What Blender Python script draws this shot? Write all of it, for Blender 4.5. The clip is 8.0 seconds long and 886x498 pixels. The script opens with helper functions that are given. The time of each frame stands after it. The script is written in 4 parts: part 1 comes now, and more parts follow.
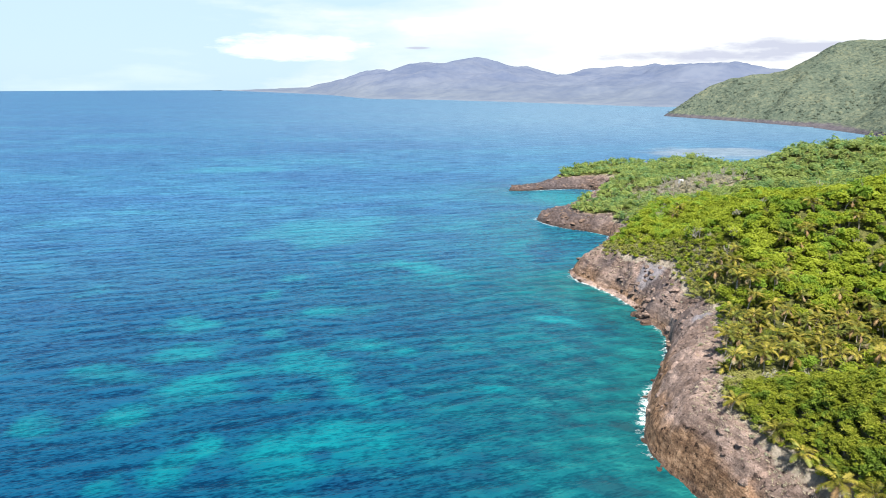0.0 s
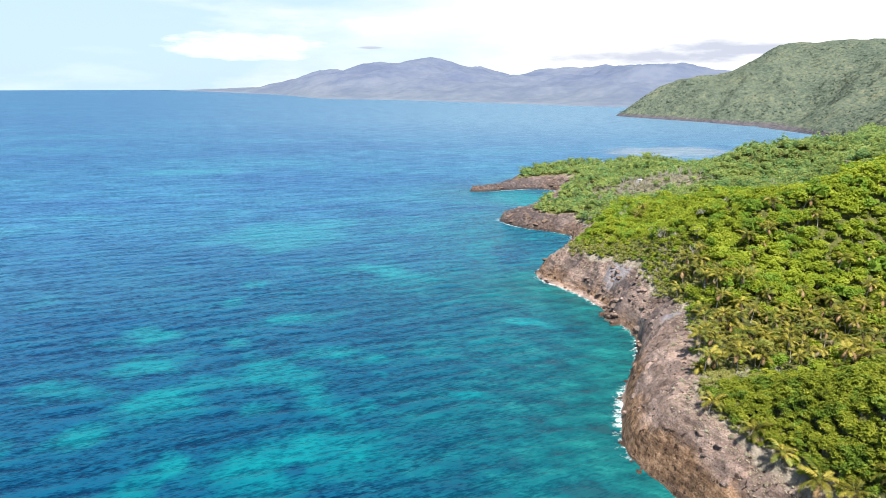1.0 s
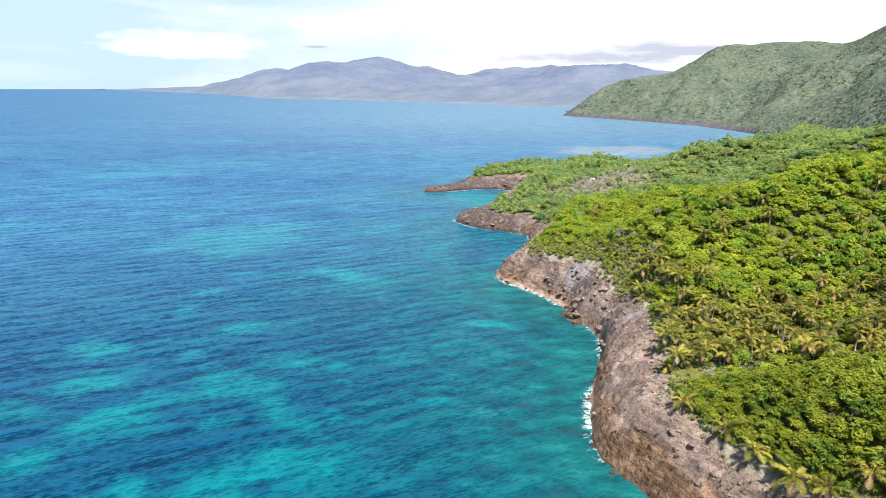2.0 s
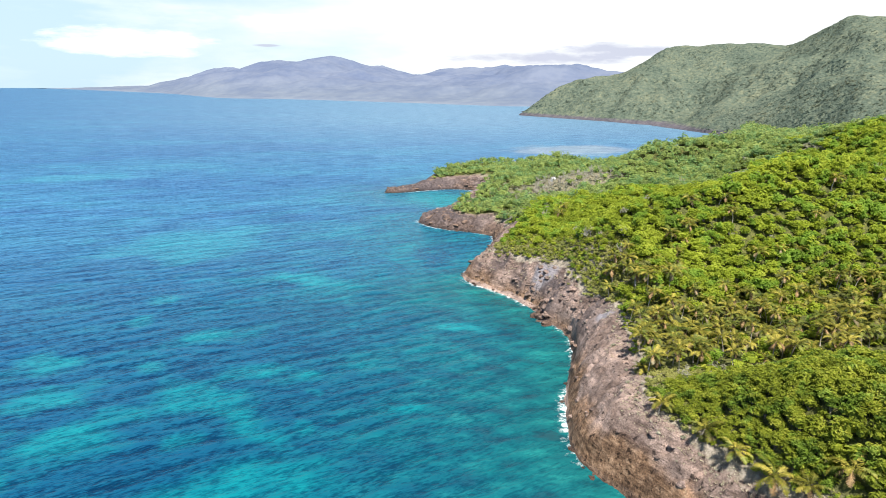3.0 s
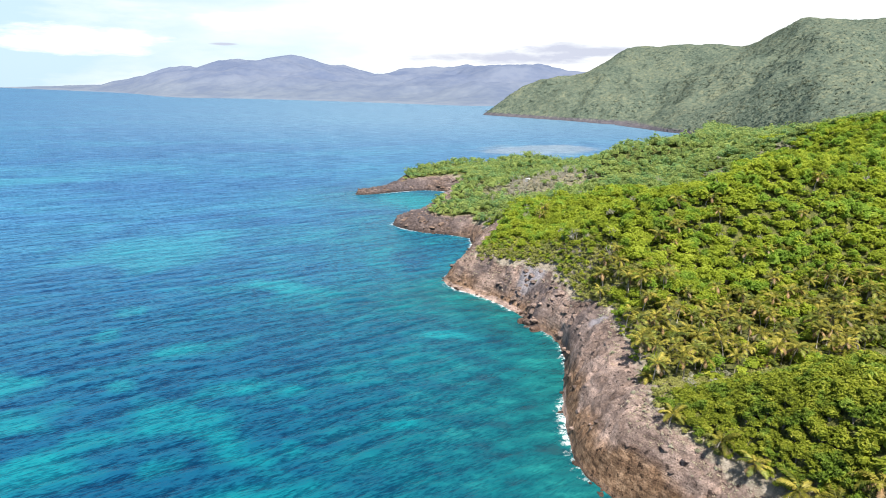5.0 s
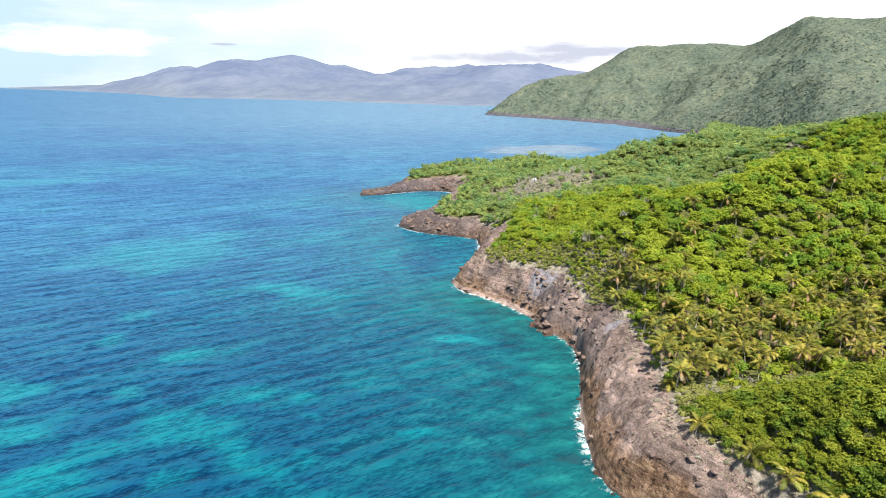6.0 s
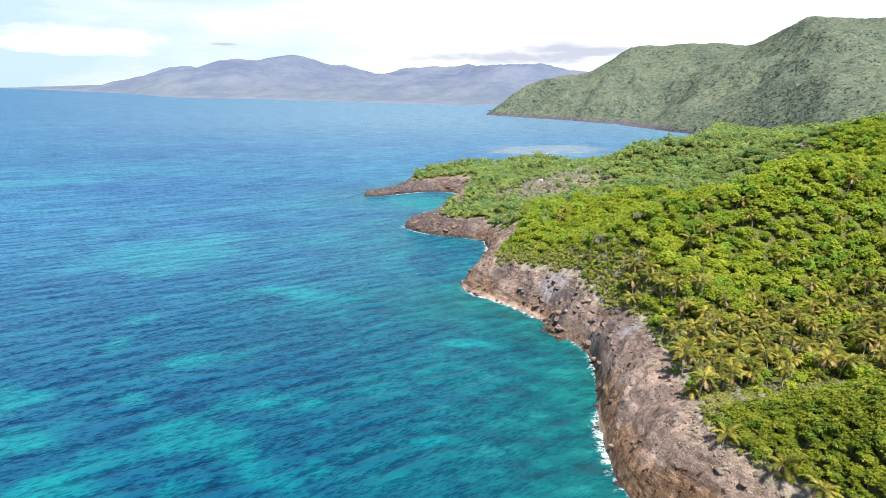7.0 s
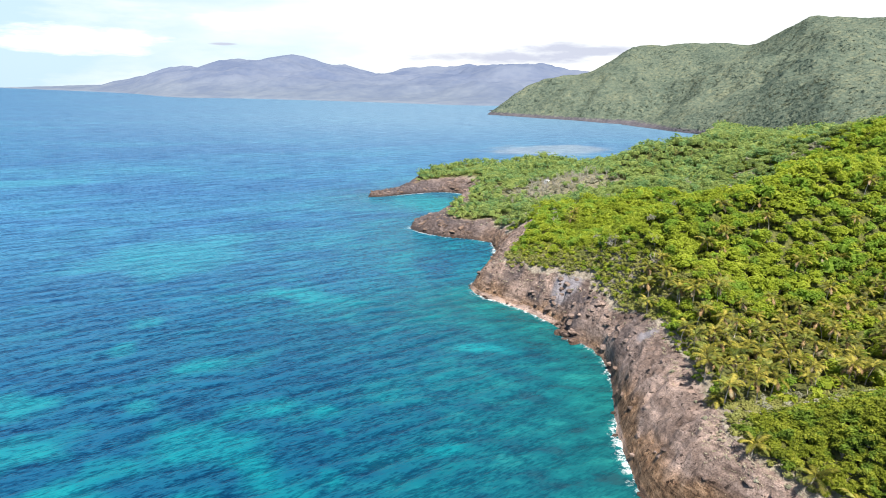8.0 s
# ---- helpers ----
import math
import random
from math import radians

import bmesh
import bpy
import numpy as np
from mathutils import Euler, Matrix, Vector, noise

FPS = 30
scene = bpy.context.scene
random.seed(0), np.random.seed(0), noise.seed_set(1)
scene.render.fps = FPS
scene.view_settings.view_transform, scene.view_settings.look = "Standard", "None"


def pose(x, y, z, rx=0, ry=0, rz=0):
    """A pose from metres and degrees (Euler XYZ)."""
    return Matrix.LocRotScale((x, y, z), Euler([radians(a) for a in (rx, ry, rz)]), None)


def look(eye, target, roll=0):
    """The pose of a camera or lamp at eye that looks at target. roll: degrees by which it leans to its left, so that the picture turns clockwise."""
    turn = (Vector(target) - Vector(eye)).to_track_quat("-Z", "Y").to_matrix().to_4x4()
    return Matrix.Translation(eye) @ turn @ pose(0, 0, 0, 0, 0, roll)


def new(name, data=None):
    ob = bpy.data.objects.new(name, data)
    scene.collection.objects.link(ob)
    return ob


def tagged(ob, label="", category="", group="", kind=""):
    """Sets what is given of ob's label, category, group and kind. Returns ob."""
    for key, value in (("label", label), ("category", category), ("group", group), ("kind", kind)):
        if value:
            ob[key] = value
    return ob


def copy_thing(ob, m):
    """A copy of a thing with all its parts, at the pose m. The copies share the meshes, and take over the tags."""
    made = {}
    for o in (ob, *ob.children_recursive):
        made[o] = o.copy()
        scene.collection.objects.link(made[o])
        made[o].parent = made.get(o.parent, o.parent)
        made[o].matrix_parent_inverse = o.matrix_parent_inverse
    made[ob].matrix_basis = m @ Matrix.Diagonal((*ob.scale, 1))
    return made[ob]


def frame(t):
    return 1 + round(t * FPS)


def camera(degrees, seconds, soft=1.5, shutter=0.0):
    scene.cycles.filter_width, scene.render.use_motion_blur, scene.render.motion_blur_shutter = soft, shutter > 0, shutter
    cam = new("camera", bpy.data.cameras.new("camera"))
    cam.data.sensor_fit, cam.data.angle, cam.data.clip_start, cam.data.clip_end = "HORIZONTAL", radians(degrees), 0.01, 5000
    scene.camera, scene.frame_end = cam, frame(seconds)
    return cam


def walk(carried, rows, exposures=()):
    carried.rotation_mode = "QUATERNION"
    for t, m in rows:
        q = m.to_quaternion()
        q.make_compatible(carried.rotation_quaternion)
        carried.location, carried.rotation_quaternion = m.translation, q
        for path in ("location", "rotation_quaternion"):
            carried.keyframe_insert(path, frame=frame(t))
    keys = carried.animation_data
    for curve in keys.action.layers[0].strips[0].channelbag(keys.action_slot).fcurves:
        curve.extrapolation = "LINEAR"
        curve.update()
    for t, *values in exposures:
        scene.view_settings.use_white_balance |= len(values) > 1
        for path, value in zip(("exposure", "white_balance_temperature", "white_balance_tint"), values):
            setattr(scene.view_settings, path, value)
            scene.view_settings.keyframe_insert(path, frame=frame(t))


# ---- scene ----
# camera: a drone flying along the coast, about 85 m above the sea
PATH = [
    (0.0, 0.22, 0.07, 84.98, -0.000, -14.87, 0.19),
    (0.5, -2.01, 1.92, 85.13, -2.033, -14.86, 0.21),
    (1.0, -4.09, 3.89, 85.23, -4.046, -14.85, 0.34),
    (1.5, -6.03, 5.97, 85.29, -6.265, -14.84, 0.43),
    (2.0, -7.84, 8.14, 85.31, -8.667, -14.84, 0.51),
    (2.4, -9.20, 9.95, 85.30, -10.269, -14.83, 0.58),
    (2.9, -10.81, 12.27, 85.27, -12.272, -14.83, 0.66),
    (3.3, -12.02, 14.18, 85.23, -13.875, -14.82, 0.73),
    (3.4, -12.32, 14.66, 85.21, -14.325, -14.82, 0.75),
    (3.5, -12.61, 15.14, 85.20, -14.764, -14.82, 0.77),
    (3.6, -12.90, 15.63, 85.18, -15.105, -14.82, 0.78),
    (3.7, -13.19, 16.12, 85.17, -15.505, -14.82, 0.79),
    (3.8, -13.47, 16.61, 85.15, -15.775, -14.82, 0.81),
    (3.9, -13.75, 17.10, 85.13, -15.965, -14.82, 0.82),
    (4.0, -14.03, 17.59, 85.12, -16.075, -14.82, 0.83),
    (4.2, -14.57, 18.58, 85.08, -16.077, -14.82, 0.82),
    (4.5, -15.38, 20.08, 85.02, -16.080, -14.82, 0.81),
    (5.0, -16.67, 22.60, 84.92, -16.073, -14.82, 0.80),
    (5.7, -18.43, 26.14, 84.76, -16.067, -14.82, 0.76),
    (6.5, -20.38, 30.19, 84.60, -16.061, -14.83, 0.71),
    (7.0, -21.60, 32.70, 84.50, -16.074, -14.83, 0.73),
    (7.5, -22.82, 35.18, 84.42, -16.091, -14.84, 0.74),
    (8.0, -24.08, 37.61, 84.36, -16.087, -14.85, 0.72),
]
cam = camera(69.2, 8.0, soft=0.9)
walk(cam, [(t, pose(x, y, z, 90 + pitch, 0, yaw) @ pose(0, 0, 0, 0, 0, roll)) for t, x, y, z, yaw, pitch, roll in PATH])

# ---- light ----
SUN_AZ, SUN_EL = 183.0, 61.0
sun_way = Vector((math.sin(radians(SUN_AZ)) * math.cos(radians(SUN_EL)), math.cos(radians(SUN_AZ)) * math.cos(radians(SUN_EL)), math.sin(radians(SUN_EL))))
sun_data = bpy.data.lights.new("sun", "SUN")
sun_data.energy, sun_data.angle, sun_data.color = 5.0, radians(0.6), (1.0, 0.95, 0.87)
sun = new("sun", sun_data)
sun.matrix_world = look(sun_way * 300, (0, 0, 0))
scene.view_settings.exposure = 1.16


def node(tree, kind, **values):
    n = tree.nodes.new(kind)
    for key, value in values.items():
        n.inputs[key.replace("_", " ")].default_value = value
    return n


def ramp(tree, stops, fac=None):
    n = tree.nodes.new("ShaderNodeValToRGB")
    while len(n.color_ramp.elements) < len(stops):
        n.color_ramp.elements.new(0.5)
    for el, (at, col) in zip(n.color_ramp.elements, stops):
        el.position, el.color = at, (*col, 1) if len(col) == 3 else col
    if fac is not None:
        tree.links.new(fac, n.inputs["Fac"])
    return n


def mix(tree, fac, a, b, blend="MIX"):
    n = tree.nodes.new("ShaderNodeMix")
    n.data_type, n.blend_type = "RGBA", blend
    for socket, value in ((n.inputs[0], fac), (n.inputs[6], a), (n.inputs[7], b)):
        if hasattr(value, "links"):
            tree.links.new(value, socket)
        elif isinstance(value, (int, float)):
            socket.default_value = value
        else:
            socket.default_value = (*value, 1)
    return n.outputs[2]


def calc(tree, op, a, b=0.0, c=0.0):
    n = tree.nodes.new("ShaderNodeMath")
    n.operation = op
    for socket, value in zip(n.inputs, (a, b, c)):
        if hasattr(value, "links"):
            tree.links.new(value, socket)
        else:
            socket.default_value = value
    return n.outputs[0]


def make_world():
    world = bpy.data.worlds.new("sky")
    scene.world = world
    world.use_nodes = True
    t = world.node_tree
    t.nodes.clear()
    link = t.links.new
    sky = t.nodes.new("ShaderNodeTexSky")
    sky.sky_type, sky.sun_disc = "NISHITA", False
    sky.sun_elevation, sky.sun_rotation = radians(SUN_EL), radians(SUN_AZ)
    sky.altitude, sky.air_density, sky.dust_density, sky.ozone_density = 80, 1.0, 0.4, 1.0
    where = t.nodes.new("ShaderNodeTexCoord").outputs["Generated"]
    split = t.nodes.new("ShaderNodeSeparateXYZ")
    link(where, split.inputs[0])
    x, y, z = split.outputs
    # fleecy clouds over the whole sky, thick towards the horizon on the land side
    stretch = t.nodes.new("ShaderNodeMapping")
    stretch.inputs["Scale"].default_value = (3.0, 3.0, 13.0)
    link(where, stretch.inputs["Vector"])
    puff = node(t, "ShaderNodeTexNoise", Scale=1.3, Detail=7.0, Roughness=0.55)
    link(stretch.outputs[0], puff.inputs["Vector"])
    azim = calc(t, "ARCTAN2", x, y)
    # a thin bright veil low in the sky, pale cyan out at sea and white over the land
    landward = ramp(t, [(0.25, (3.7, 4.95, 5.75)), (0.62, (6.2, 6.35, 6.4))], calc(t, "ADD", calc(t, "MULTIPLY_ADD", azim, 0.9, 0.45), calc(t, "MULTIPLY_ADD", puff.outputs["Fac"], 0.9, -0.45))).outputs[0]
    veil = ramp(t, [(0.10, (1, 1, 1)), (0.32, (0, 0, 0))], z).outputs[0]
    cover = ramp(t, [(0.56, (0, 0, 0)), (0.70, (1, 1, 1))], puff.outputs["Fac"]).outputs[0]
    cover = calc(t, "MULTIPLY", cover, ramp(t, [(0.15, (1, 1, 1)), (0.40, (0.15, 0.15, 0.15))], z).outputs[0])
    cover = calc(t, "MULTIPLY", cover, ramp(t, [(0.25, (0.2, 0.2, 0.2)), (0.7, (1, 1, 1))], calc(t, "MULTIPLY_ADD", azim, 1.6, 0.6)).outputs[0])
    streak = t.nodes.new("ShaderNodeMapping")
    streak.inputs["Scale"].default_value = (9.0, 9.0, 45.0)
    link(where, streak.inputs["Vector"])
    wisp = node(t, "ShaderNodeTexNoise", Scale=1.6, Detail=6.0, Roughness=0.6)
    link(streak.outputs[0], wisp.inputs["Vector"])
    # long violet-grey cloud over the headland, and small ones out at sea
    def bar(az, el, half_w, half_h):
        u = calc(t, "POWER", calc(t, "DIVIDE", calc(t, "SUBTRACT", azim, radians(az)), radians(half_w)), 2)
        v = calc(t, "POWER", calc(t, "DIVIDE", calc(t, "SUBTRACT", z, math.sin(radians(el))), radians(half_h)), 2)
        edge = calc(t, "MULTIPLY_ADD", wisp.outputs["Fac"], 4.0, -2.1)
        return ramp(t, [(0.0, (0, 0, 0)), (1.0, (1, 1, 1))], calc(t, "MULTIPLY", 0.85, calc(t, "ADD", calc(t, "SUBTRACT", 1.35, calc(t, "ADD", u, v)), edge))).outputs[0]

    grey = calc(t, "MAXIMUM", calc(t, "MAXIMUM", bar(21.5, 1.75, 8.5, 0.5), bar(27.5, 2.45, 5.5, 0.6)), bar(-2.3, 2.5, 1.0, 0.1))
    colour = mix(t, calc(t, "MULTIPLY", veil, 0.95), sky.outputs[0], landward)
    colour = mix(t, calc(t, "MULTIPLY", cover, 0.75), colour, (8.0, 8.1, 8.2))
    colour = mix(t, calc(t, "MULTIPLY", bar(-12.5, 2.4, 6.0, 1.0), 0.95), colour, (7.6, 7.7, 7.8))
    colour = mix(t, calc(t, "MULTIPLY", grey, 0.85), colour, (3.5, 3.7, 4.6))
    ground = t.nodes.new("ShaderNodeBackground")
    ground.inputs["Strength"].default_value = 0.08
    link(colour, ground.inputs["Color"])
    link(ground.outputs[0], t.nodes.new("ShaderNodeOutputWorld").inputs[0])


make_world()

# ---- materials ----


def material(name, rough=0.8):
    m = bpy.data.materials.new(name)
    m.use_nodes = True
    t = m.node_tree
    p = t.nodes["Principled BSDF"]
    p.inputs["Roughness"].default_value = rough
    return m, t, p


def place_noise(t, scale, detail=4.0, rough=0.55, stretch=None, turn=0.0):
    """Noise in world metres: scale is the size of a blotch."""
    n = node(t, "ShaderNodeTexNoise", Scale=1.0 / scale, Detail=detail, Roughness=rough)
    at = t.nodes.new("ShaderNodeNewGeometry").outputs["Position"]
    if turn:
        r = t.nodes.new("ShaderNodeVectorRotate")
        r.rotation_type = "Z_AXIS"
        r.inputs["Angle"].default_value = radians(turn)
        t.links.new(at, r.inputs["Vector"])
        at = r.outputs[0]
    if stretch:
        m = t.nodes.new("ShaderNodeMapping")
        m.inputs["Scale"].default_value = stretch
        t.links.new(at, m.inputs["Vector"])
        at = m.outputs[0]
    t.links.new(at, n.inputs["Vector"])
    return n.outputs["Fac"]


def bump(t, p, height, strength, distance):
    b = node(t, "ShaderNodeBump", Strength=strength, Distance=distance)
    t.links.new(height, b.inputs["Height"])
    t.links.new(b.outputs[0], p.inputs["Normal"])
    return b


def foliage(name, dark, mid, light, through_light=0.42, blotch=7.0, rough=0.55, grain=0.45, each=0.0, cool=0.75):
    m, t, p = material(name, rough)
    geo = t.nodes.new("ShaderNodeNewGeometry")
    leaf = geo.outputs["Random Per Island"]
    tone = calc(t, "ADD", calc(t, "MULTIPLY", leaf, 0.25), calc(t, "MULTIPLY_ADD", place_noise(t, blotch, 3.0), 1.5, -0.43))
    tone = calc(t, "ADD", tone, calc(t, "MULTIPLY_ADD", place_noise(t, grain, 2.0), 0.9, -0.42))
    if each:
        one = t.nodes.new("ShaderNodeObjectInfo").outputs["Random"]
        tone = calc(t, "ADD", tone, calc(t, "MULTIPLY_ADD", one, each, -0.5 * each))
    col = ramp(t, [(0.0, dark), (0.5, mid), (1.0, light)], tone).outputs[0]
    # whole plants of a cooler, deeper green among the rest
    other = ramp(t, [(0.51, (0, 0, 0)), (0.58, (1, 1, 1))], place_noise(t, blotch * 1.1, 2.0, 0.5)).outputs[0]
    col = mix(t, calc(t, "MULTIPLY", other, cool), col, mix(t, 1.0, col, (0.60, 0.85, 1.1), "MULTIPLY"))
    t.links.new(col, p.inputs["Base Color"])
    p.inputs["Specular IOR Level"].default_value = 0.12
    thin = t.nodes.new("ShaderNodeBsdfTranslucent")
    t.links.new(col, thin.inputs["Color"])
    both = t.nodes.new("ShaderNodeMixShader")
    both.inputs[0].default_value = through_light
    t.links.new(p.outputs[0], both.inputs[1])
    t.links.new(thin.outputs[0], both.inputs[2])
    t.links.new(both.outputs[0], t.nodes["Material Output"].inputs[0])
    return m


DRY_FROND = foliage("dry_frond", (0.14, 0.085, 0.04), (0.30, 0.19, 0.09), (0.48, 0.34, 0.18), 0.2)
TREE_LEAF = foliage("tree_leaf", (0.160, 0.215, 0.032), (0.350, 0.415, 0.042), (0.54, 0.575, 0.095), 0.6)
# tree leaf again, with a bluish haze tint mixed in for the far woods
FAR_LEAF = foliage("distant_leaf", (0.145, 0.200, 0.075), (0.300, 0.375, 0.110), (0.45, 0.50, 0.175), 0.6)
SCRUB_LEAF = foliage("scrub_leaf", (0.070, 0.092, 0.014), (0.225, 0.265, 0.025), (0.48, 0.47, 0.075), 0.5, blotch=3.6)
DRY_LEAF = foliage("dry_twigs", (0.16, 0.16, 0.105), (0.285, 0.28, 0.195), (0.45, 0.425, 0.335), 0.3, cool=0.0)
FROND_LEAF = foliage("palm_frond", (0.042, 0.050, 0.009), (0.178, 0.166, 0.024), (0.47, 0.385, 0.08), 0.38, blotch=4.0, rough=0.45, each=0.55)
# greyer and bluer than the near leaves: haze put into the leaf colour
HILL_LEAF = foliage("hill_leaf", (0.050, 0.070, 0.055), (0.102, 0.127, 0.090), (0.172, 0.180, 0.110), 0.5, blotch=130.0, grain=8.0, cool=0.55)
HEATH_LEAF = foliage("heath_leaf", (0.13, 0.140, 0.040), (0.255, 0.26, 0.072), (0.40, 0.375, 0.145), 0.45, blotch=5.0, cool=0.2)
GRASS = foliage("dry_grass", (0.23, 0.205, 0.125), (0.38, 0.335, 0.225), (0.54, 0.48, 0.35), 0.35, blotch=5.0, cool=0.2)


def bark(name, a, b):
    m, t, p = material(name, 0.9)
    n = place_noise(t, 0.5, 5.0)
    t.links.new(ramp(t, [(0.3, a), (0.7, b)], n).outputs[0], p.inputs["Base Color"])
    bump(t, p, n, 0.5, 0.05)
    return m


BARK = bark("bark", (0.10, 0.08, 0.06), (0.24, 0.20, 0.16))
DEAD_WOOD = bark("dead_wood", (0.22, 0.195, 0.165), (0.42, 0.38, 0.33))
PALM_BARK = bark("palm_bark", (0.22, 0.19, 0.15), (0.40, 0.36, 0.30))


def rock_material(name, with_soil, dark=0.0):
    m, t, p = material(name, 0.9)
    link = t.links.new
    wide, fine, grit = place_noise(t, 14.0, 5.0), place_noise(t, 1.6, 6.0, 0.65), place_noise(t, 0.35, 4.0, 0.7)
    # weathered limestone: violet-grey, warmer and browner low down where the sea wets it
    grey = ramp(t, [(0.30, (0.086, 0.061, 0.052)), (0.48, (0.196, 0.145, 0.122)), (0.66, (0.342, 0.264, 0.228))],
                calc(t, "MULTIPLY_ADD", wide, 0.55, calc(t, "MULTIPLY", fine, 0.45))).outputs[0]
    brown = ramp(t, [(0.32, (0.074, 0.043, 0.026)), (0.5, (0.195, 0.120, 0.072)), (0.72, (0.35, 0.236, 0.155))], fine).outputs[0]
    height = t.nodes.new("ShaderNodeSeparateXYZ")
    link(t.nodes.new("ShaderNodeNewGeometry").outputs["Position"], height.inputs[0])
    z = height.outputs[2]
    warm = t.nodes.new("ShaderNodeAttribute")
    warm.attribute_name = "warm"
    wet = ramp(t, [(0.15, (1, 1, 1)), (0.55, (0, 0, 0))], calc(t, "MULTIPLY_ADD", warm.outputs["Fac"], -0.44, calc(t, "MULTIPLY_ADD", z, 0.06, calc(t, "MULTIPLY_ADD", wide, 1.3, -0.55)))).outputs[0]
    col = mix(t, calc(t, "MULTIPLY", wet, 1.0 if with_soil else 0.55), grey, brown)
    # pale salt-washed band at the waterline
    washed = ramp(t, [(0.25, (1, 1, 1)), (0.5, (0, 0, 0))], calc(t, "MULTIPLY_ADD", z, 0.34, calc(t, "MULTIPLY_ADD", wide, 1.6, calc(t, "MULTIPLY_ADD", fine, 1.0, -1.3)))).outputs[0]
    ledge = t.nodes.new("ShaderNodeAttribute")
    ledge.attribute_name = "ledge"
    col = mix(t, calc(t, "MULTIPLY", washed, ledge.outputs["Fac"]), col, (0.52, 0.41, 0.36))
    # the shade in the joints, painted on as dark crack lines
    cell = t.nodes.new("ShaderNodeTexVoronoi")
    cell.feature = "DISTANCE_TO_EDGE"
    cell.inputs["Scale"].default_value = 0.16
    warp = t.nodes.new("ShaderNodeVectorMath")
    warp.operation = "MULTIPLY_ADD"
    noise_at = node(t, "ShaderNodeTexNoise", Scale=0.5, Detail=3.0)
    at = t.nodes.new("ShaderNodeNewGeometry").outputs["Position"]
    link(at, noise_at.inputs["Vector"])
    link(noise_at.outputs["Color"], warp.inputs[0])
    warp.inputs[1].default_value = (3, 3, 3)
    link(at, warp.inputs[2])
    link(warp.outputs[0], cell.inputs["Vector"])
    crack_shade = ramp(t, [(0.0, (0.12, 0.11, 0.11)), (0.035, (1, 1, 1))], cell.outputs["Distance"]).outputs[0]
    col = mix(t, 0.3, col, crack_shade, "MULTIPLY")
    # single slabs and blocks differ in tone
    slab = t.nodes.new("ShaderNodeTexVoronoi")
    slab.inputs["Scale"].default_value = 0.30
    link(warp.outputs[0], slab.inputs["Vector"])
    tone = t.nodes.new("ShaderNodeSeparateColor")
    link(slab.outputs["Color"], tone.inputs[0])
    col = mix(t, 0.6, col, ramp(t, [(0.0, (0.72, 0.70, 0.70)), (0.5, (0.98, 0.97, 0.97)), (1.0, (1.25, 1.23, 1.22))], tone.outputs[0]).outputs[0], "MULTIPLY")
    col = mix(t, 0.85, col, ramp(t, [(0.32, (0.35, 0.33, 0.33)), (0.5, (1, 1, 1)), (0.68, (1.35, 1.33, 1.32))], grit).outputs[0], "MULTIPLY")
    # small sharp holes, their shade painted in as dark specks
    cleft_shade = ramp(t, [(0.0, (0.10, 0.09, 0.09)), (0.10, (0.55, 0.53, 0.53)), (0.2, (1, 1, 1))],
                 calc(t, "MULTIPLY_ADD", place_noise(t, 1.2, 3.0, 0.5, (0.8, 1.2, 1.0), 24), -3.2, 2.16)).outputs[0]
    col = mix(t, 0.85, col, cleft_shade, "MULTIPLY")
    # beds of the limestone, nearly level
    strata = place_noise(t, 1.0, 5.0, 0.65, (0.13, 0.13, 1.5))
    col = mix(t, 0.45, col, ramp(t, [(0.38, (0.55, 0.53, 0.53)), (0.5, (1, 1, 1)), (0.64, (1.4, 1.38, 1.37))], strata).outputs[0], "MULTIPLY")
    course = place_noise(t, 1.0, 4.0, 0.6, (0.10, 0.10, 0.42))
    col = mix(t, 0.9, col, ramp(t, [(0.38, (0.58, 0.55, 0.53)), (0.5, (1, 1, 1)), (0.62, (1.3, 1.27, 1.24))], course).outputs[0], "MULTIPLY")
    col = mix(t, dark, col, (0.045, 0.036, 0.033))
    if with_soil:
        stain_shade, pale = t.nodes.new("ShaderNodeAttribute"), t.nodes.new("ShaderNodeAttribute")
        stain_shade.attribute_name, pale.attribute_name = "stain_shade", "pale"
        col = mix(t, calc(t, "MULTIPLY", stain_shade.outputs["Fac"], 0.92), col, ramp(t, [(0.35, (0.030, 0.025, 0.027)), (0.55, (0.078, 0.064, 0.066)), (0.75, (0.17, 0.143, 0.145))], fine).outputs[0])
        col = mix(t, pale.outputs["Fac"], col, ramp(t, [(0.3, (0.20, 0.18, 0.19)), (0.7, (0.27, 0.25, 0.265))], grit).outputs[0])
        inland = t.nodes.new("ShaderNodeAttribute")
        inland.attribute_name = "soil"
        grass = ramp(t, [(0.3, (0.155, 0.130, 0.100)), (0.5, (0.265, 0.226, 0.177)), (0.7, (0.375, 0.327, 0.268))], fine).outputs[0]
        edge = calc(t, "ADD", inland.outputs["Fac"], calc(t, "MULTIPLY_ADD", fine, 0.8, -0.4))
        col = mix(t, ramp(t, [(0.4, (0, 0, 0)), (0.6, (1, 1, 1))], edge).outputs[0], col, grass)
        under = t.nodes.new("ShaderNodeAttribute")
        under.attribute_name = "litter"
        col = mix(t, under.outputs["Fac"], col, ramp(t, [(0.38, (0.040, 0.048, 0.012)), (0.5, (0.085, 0.092, 0.024)), (0.66, (0.15, 0.145, 0.045))], fine).outputs[0])
